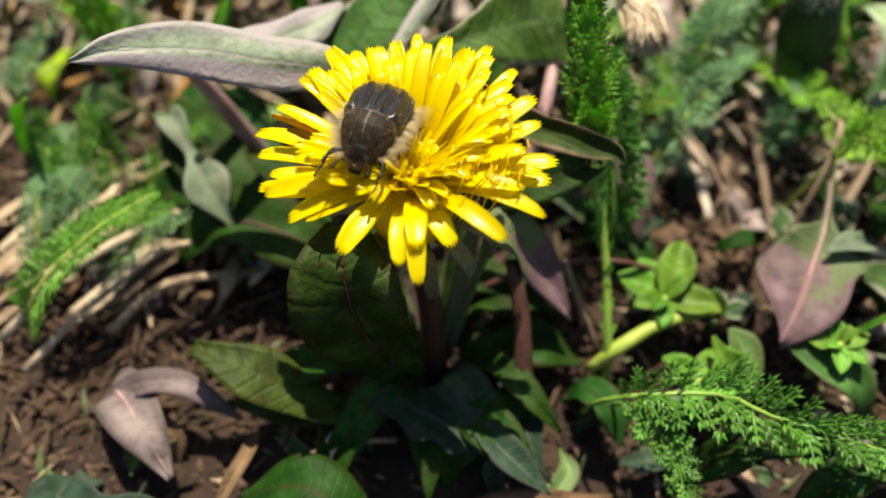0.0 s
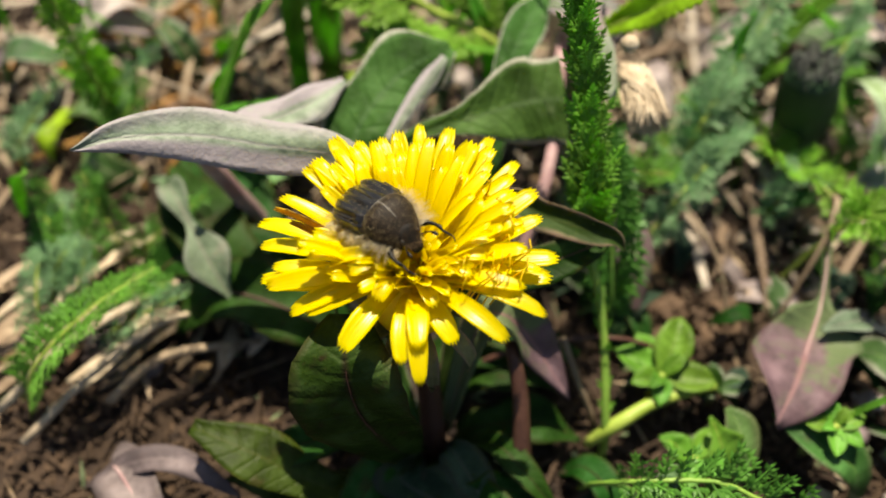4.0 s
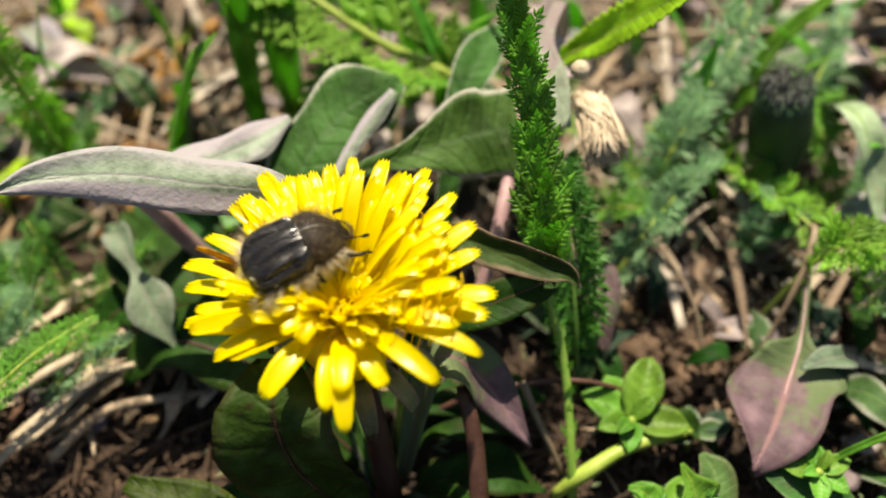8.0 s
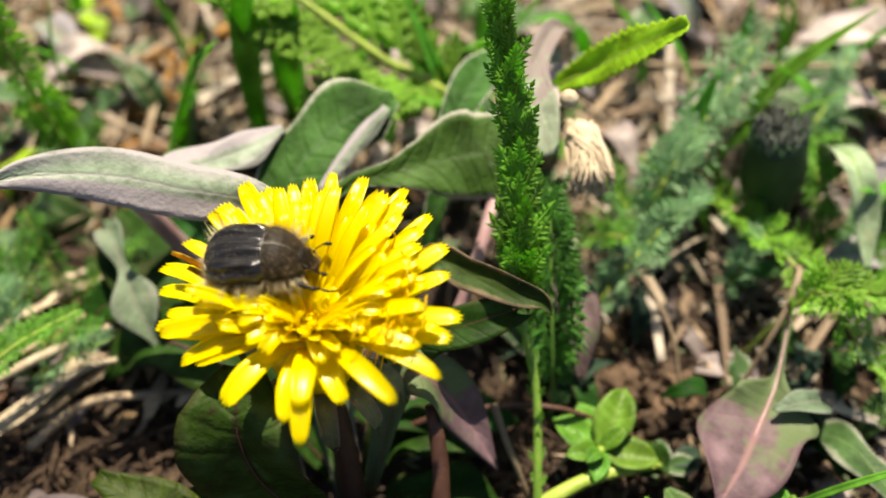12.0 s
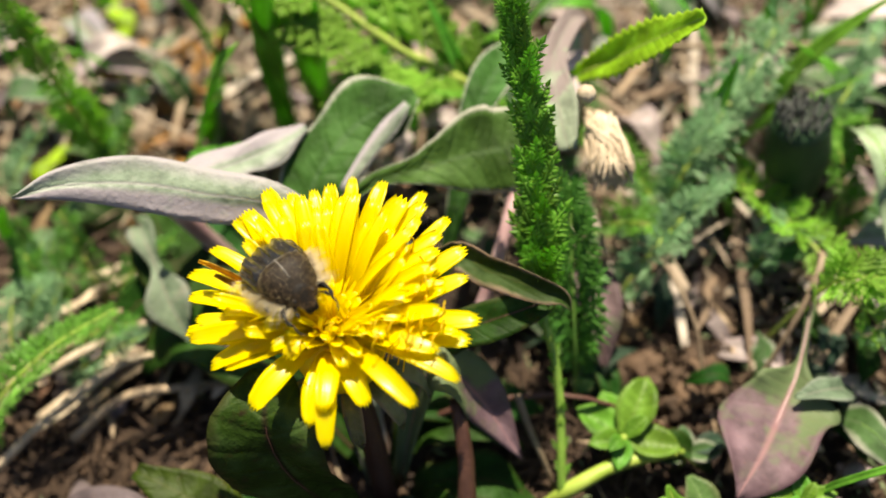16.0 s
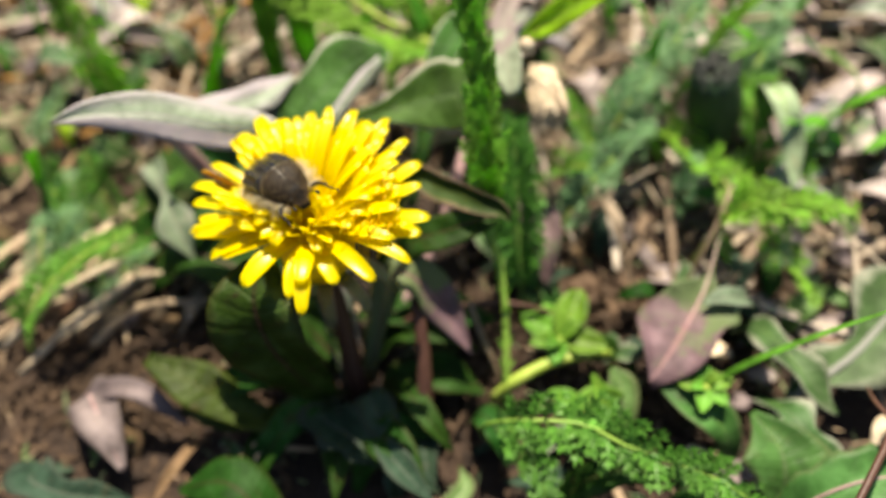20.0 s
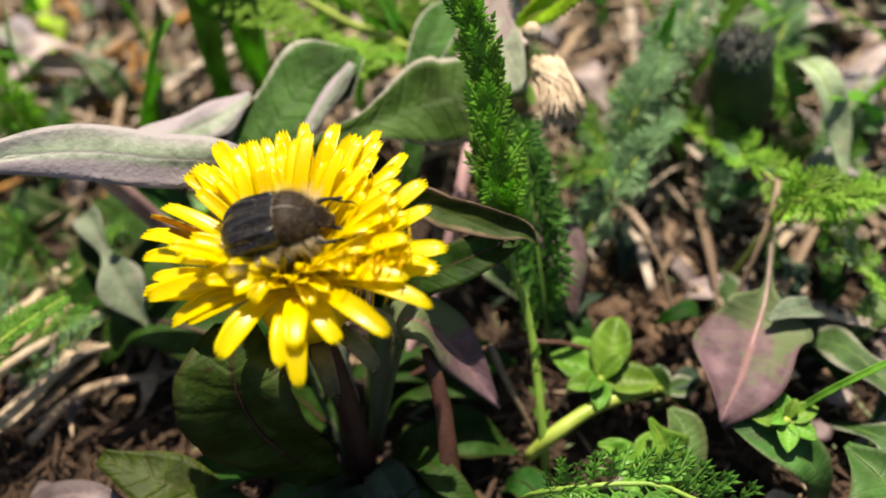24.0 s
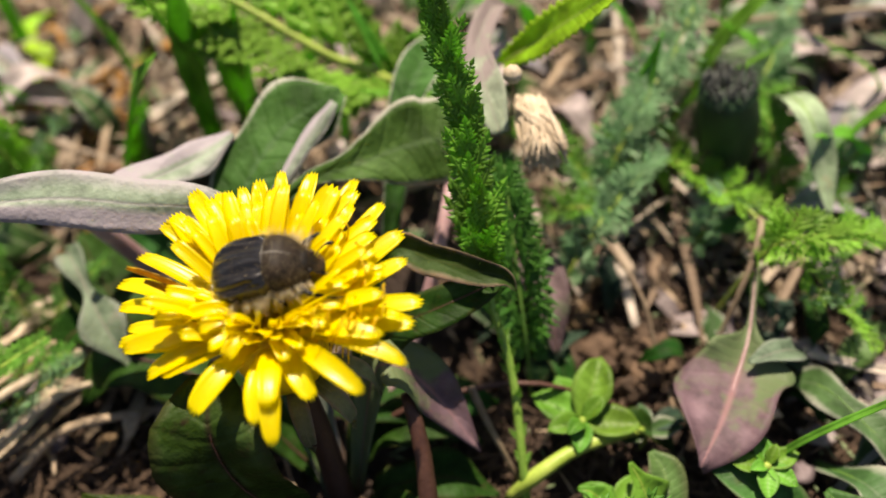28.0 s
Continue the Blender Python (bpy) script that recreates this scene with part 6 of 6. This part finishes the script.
def build_beetle():
    g = random.Random(5)
    root = thing("beetle", "black hairy flower beetle with cream fringe on the flower", "beetle")

    def on_case(u, v, lift=0.0):
        y, z = arch(v, ew(u), eh(u), ez(u))
        return (EX0 + (EX1 - EX0) * u, y, z + lift)

    def on_thorax(u, v, lift=0.0):
        y, z = arch(v, pw(u), phh(u), pz(u))
        return (PX0 + (PX1 - PX0) * u, y, z + lift)

    put("wing_case", bent("wing_case", M_ELYTRA, EX0, EX1, ew, eh, ez, 0.002, 1.0, ridges=0.34, nx=44, ny=48, ease=1.5), root, "black ridged wing case")
    put("wing_case", bent("wing_case", M_ELYTRA, EX0, EX1, ew, eh, ez, -1.0, -0.002, ridges=0.34, nx=44, ny=48, ease=1.5), root, "black ridged wing case")
    thorax = put("thorax", bent("thorax", M_PRONOTUM, PX0, PX1, pw, phh, pz, -1.0, 1.0, nx=26, ny=34), root, "dark brown downy thorax")
    put("midline", tube_mesh("midline", [on_thorax(u, 0, -0.01) for u in (0.0, 0.25, 0.5, 0.72)], [0.035, 0.045, 0.04, 0.02], M_LINE, 12, 5), thorax)
    put("seam", tube_mesh("seam", [on_thorax(0.01, v, -0.01) for v in (-0.3, -0.15, 0, 0.15, 0.3)], [0.01, 0.02, 0.03, 0.02, 0.01], M_LINE, 12, 5), thorax)
    put("scutellum", leaf_mesh("scutellum", [on_case(1.0, 0, 0.05), on_case(0.9, 0, 0.06), on_case(0.77, 0, 0.0)], [0.62, 0.42, 0.03], M_ELYTRA, n=8, m=4, fold=-0.1, wave=0.0, thick=0.2), root)
    put("abdomen", loft("abdomen", M_CHITIN, [(-4.9, 0.6, -0.9, 0.5), (-3.6, 2.2, -0.9, 1.2), (-1.0, 2.55, -0.9, 1.5), (1.5, 2.3, -0.9, 1.5), (3.2, 1.6, -1.0, 1.1), (3.9, 0.8, -0.9, 0.6)]), root)
    head = put("head", loft("head", M_HEAD, [(3.3, 0.9, -0.35, 0.7), (3.9, 1.02, -0.5, 0.7), (4.3, 0.86, -1.05, 0.58), (4.6, 0.66, -1.6, 0.42), (4.8, 0.6, -2.0, 0.28), (4.85, 0.5, -2.2, 0.12)]), root, "black head bent downwards")
    for sg in (-1, 1):
        put("eye", blob("eye", M_CHITIN, (4.15, sg * 0.92, -0.75), (0.30, 0.2, 0.28), 10, 7), head)
        put("antenna", tube_mesh("antenna", [(4.3, sg * 0.72, -1.2), (4.8, sg * 1.15, -0.95), (5.4, sg * 1.45, -0.8), (5.8, sg * 1.55, -0.85), (6.15, sg * 1.6, -0.95)], [0.06, 0.06, 0.07, 0.20, 0.12], M_LEG, 16, 6), head)
    # short white squiggles on the rear and flanks of the wing cases
    for u, v, dv, du in [(0.10, 0.40, 0.10, 0.02), (0.20, 0.70, 0.12, 0.03), (0.33, 0.72, 0.14, 0.015), (0.36, 0.80, 0.06, 0.05), (0.50, 0.74, 0.05, 0.03), (0.06, 0.62, 0.10, 0.0)]:
        for sg in (-1, 1):
            uu, vv = u + g.uniform(-0.02, 0.02), v + g.uniform(-0.03, 0.03)
            pts = [on_case(uu - du, sg * (vv - dv * 0.5), 0.04), on_case(uu + du * 0.4, sg * vv, 0.05), on_case(uu + du, sg * (vv + dv * 0.5), 0.04)]
            put("white_mark", tube_mesh("white_mark", pts, [0.02, 0.06, 0.02], M_MARK, 8, 5, 0.2, int(u * 100)), root)
    # cream fringe along the flanks, tail and throat
    roots = []
    for k in range(330):
        sg = g.choice((-1, 1))
        x = g.uniform(-4.7, 3.7)
        if x < 1.0:
            w, zc = ew((x - EX0) / (EX1 - EX0)) * 0.93, ez((x - EX0) / (EX1 - EX0))
        else:
            w, zc = pw((x - PX0) / (PX1 - PX0)) * 0.93, pz((x - PX0) / (PX1 - PX0))
        z = zc + g.uniform(-1.0, -0.1)
        lean = -0.55 if x < -2 else (0.1 if x < 2 else 0.5)
        d0 = (lean + g.uniform(-.45, .35), sg * 1.0, g.uniform(-0.35, 0.55))
        ln = g.uniform(1.1, 2.4) * (1.3 if x < -2.5 else 1.0)
        for q in range(6):
            roots.append(((x + g.uniform(-.14, .14), sg * (w - 0.2 * abs(z - zc)), z + g.uniform(-.14, .14)), tuple(d + g.uniform(-0.2, 0.2) for d in d0), ln * g.uniform(0.5, 1.15), 0.013))
    for k in range(64):
        a = g.uniform(-1.0, 1.0)
        d0 = (-1, a * 0.7, g.uniform(-.3, .5))
        ln = g.uniform(1.0, 2.0)
        for q in range(6):
            roots.append(((-4.7 + 0.9 * abs(a) + g.uniform(-.1, .1), 2.1 * a + g.uniform(-.14, .14), -0.6 + g.uniform(-0.9, 0.1)), tuple(d + g.uniform(-0.2, 0.2) for d in d0), ln * g.uniform(0.6, 1.1), 0.015))
    tagged(put("hair_fringe", hairs("hair_fringe", M_HAIR, roots), root, "cream coloured hair fringe"), kind="stuff")
    roots = []
    for k in range(1050):
        u, v = g.random(), g.uniform(-0.97, 0.97)
        ph = v * radians(104)
        long_ = g.uniform(0.2, 0.5) + (0.35 * g.random() if u > 0.6 or abs(v) > 0.6 else 0)
        roots.append((on_thorax(u, v), (0.25 + 0.6 * u + g.uniform(-.4, .3), math.sin(ph) + g.uniform(-.3, .3), math.cos(ph) + 0.2), long_, 0.008))
    for k in range(500):
        th, w = g.uniform(0.1, 1.7), g.uniform(0, 6.28)
        n_ = (math.cos(th), math.sin(th) * math.cos(w), math.sin(th) * math.sin(w))
        roots.append(((4.2 + 0.75 * n_[0], 0.9 * n_[1], -0.8 - 0.5 * n_[0] + 0.6 * n_[2]), n_, g.uniform(0.2, 0.5), 0.012))
    for k in range(380):
        u, v = g.uniform(0.06, 0.98), g.uniform(-0.9, 0.9)
        ph = v * radians(104)
        roots.append((on_case(u, v), (-1.0 + g.uniform(-.4, .4), 0.4 * math.sin(ph) + g.uniform(-.4, .4), 0.35), g.uniform(0.2, 0.5), 0.009))
    tagged(put("hair_coat", hairs("hair_coat", M_HAIR_BROWN, roots), root, "short brown hair"), kind="stuff")
    roots = []
    for k in range(900):
        u, v = g.random(), g.uniform(-0.9, 0.9)
        p = on_thorax(u, v, 0.06) if g.random() < 0.75 else on_case(u, v, 0.08)
        roots.append((p, (g.uniform(-1, 1), g.uniform(-1, 1), 1), 0.05, 0.018))
    tagged(put("pollen", hairs("pollen", M_POLLEN, roots), root, "scattered pollen grains"), kind="stuff")
    # legs: thigh, spiny shin and a thin hooked foot
    legs = []
    for x, reach, fwd, drop in ((2.9, 1.05, 1.5, 0.35), (0.4, 1.2, 0.3, 1.0), (-1.8, 1.3, -0.9, 1.0)):
        for sg in (-1, 1):
            pts = [(0, 0, 0), (fwd * 0.5, sg * 0.6 * reach, 0.1), (fwd * 1.0, sg * 0.9 * reach, -0.15 * drop), (fwd * 1.4, sg * 0.95 * reach, -0.7 * drop), (fwd * 1.6, sg * 0.85 * reach, -1.15 * drop)]
            lg = put("leg", tube_mesh("leg", pts, [0.27, 0.28, 0.15, 0.19, 0.12], M_LEG, 18, 7, 0.14), root, "", pose(x * BS * MM, sg * 1.6 * BS * MM, -1.3 * BS * MM))
            e = np.array(pts[-1])
            put("foot", tube_mesh("foot", [e, e + (fwd * 0.35, sg * 0.12, -0.3), e + (fwd * 0.8, sg * 0.1, -0.35), e + (fwd * 1.0 + 0.1, -sg * 0.12, -0.6)], [0.11, 0.09, 0.08, 0.03], M_LEG, 14, 5, 0.35), lg)
            legs.append((lg, x, sg))
    return root, legs


beetle, beetle_legs = build_beetle()
for me in {ob.data for ob in bpy.data.objects if ob.type == 'MESH' and (ob.parent == beetle or (ob.parent and ob.parent.parent == beetle))}:
    me.transform(Matrix.Scale(BS, 4))
BZ = 38.6
# time, x, y, heading, stoop of the nose
BEETLE = [
    (0, -4.9, 55.1, -106, -14), (0.3, -5.6, 54.6, -95, -16), (0.6, -5.8, 54.4, -86, -16), (0.9, -5.8, 54.6, -87, -16), (1.2, -5.6, 55.2, -77, -16), (1.5, -5.3, 55.8, -64, -27),
    (2.5, -5.2, 56.2, -46, -27), (3, -5.5, 56, -48, -27), (3.5, -5.2, 55.6, -47, -27), (5.5, -3.8, 55.5, -20, -14), (6.2, -5.0, 55.5, -6, -9), (7, -6.1, 55.9, 14, -7), (7.5, -6.5, 55.8, 24, -7),
    (8, -5.5, 55.9, 28, -7), (8.5, -5.9, 56.1, 24, -7), (9, -6.7, 55.9, 29, -7), (9.5, -6.8, 55.3, 24, -7), (10, -6.2, 55.3, 20, -7), (10.5, -6.8, 55.9, 21, -7),
    (11, -7.1, 56.2, 19, -7), (11.5, -6.8, 55.7, 16, -7), (12, -6.3, 56.2, 3, -7), (12.5, -7, 54.9, -16, -10), (14.5, -6.3, 55, -46, -30), (15, -5.9, 54.8, -33, -30),
    (16, -6.2, 55.1, -44, -30), (16.5, -6.2, 55.3, -59, -30), (17, -6, 55, -65, -24), (17.5, -6.4, 54.5, -68, -27), (18, -5.8, 54.3, -67, -27), (18.5, -6.4, 54.5, -66, -27),
    (19, -5.7, 54.4, -67, -27), (19.5, -5.8, 54, -52, -27), (20, -5.1, 55, -40, -26), (20.5, -4.3, 54.6, -43, -26), (21, -4.5, 53.9, -43, -26), (21.5, -4.5, 53.8, -39, -26),
    (23.5, -3, 54.4, 0, -16), (24, -2.9, 54.4, 3, -16), (24.5, -3.4, 54.6, 13, -16), (25, -3.5, 55.2, 12, -16), (25.6, -3.1, 55.2, 12, -16), (26, -2.4, 55.6, 15, -16),
    (27, -1.9, 55.7, 8, -16), (27.5, -1.8, 56.1, 3, -16), (28, -1.6, 55.5, 2, -16)]


def motions():
    walk(beetle, [(t, pose(x * MM, y * MM, BZ * MM, 0, stoop, yaw)) for t, x, y, yaw, stoop in BEETLE])
    for lg, x, sg in beetle_legs:
        rows = []
        for k in range(57):
            t = k * 0.5
            busy = 1.0 if (t < 4 or 14 <= t < 22 or t > 23) else 0.5
            reach = 16 if x > 2 else 7
            sw = busy * reach * math.sin(t * 2.3 + x * 1.7 + sg * 1.1)
            lift = busy * reach * 0.5 * math.sin(t * 3.1 + x + sg * 0.6)
            rows.append((t, pose(x * BS * MM, sg * 1.6 * BS * MM, -1.3 * BS * MM, lift, 0, sw)))
        walk(lg, rows)


motions()
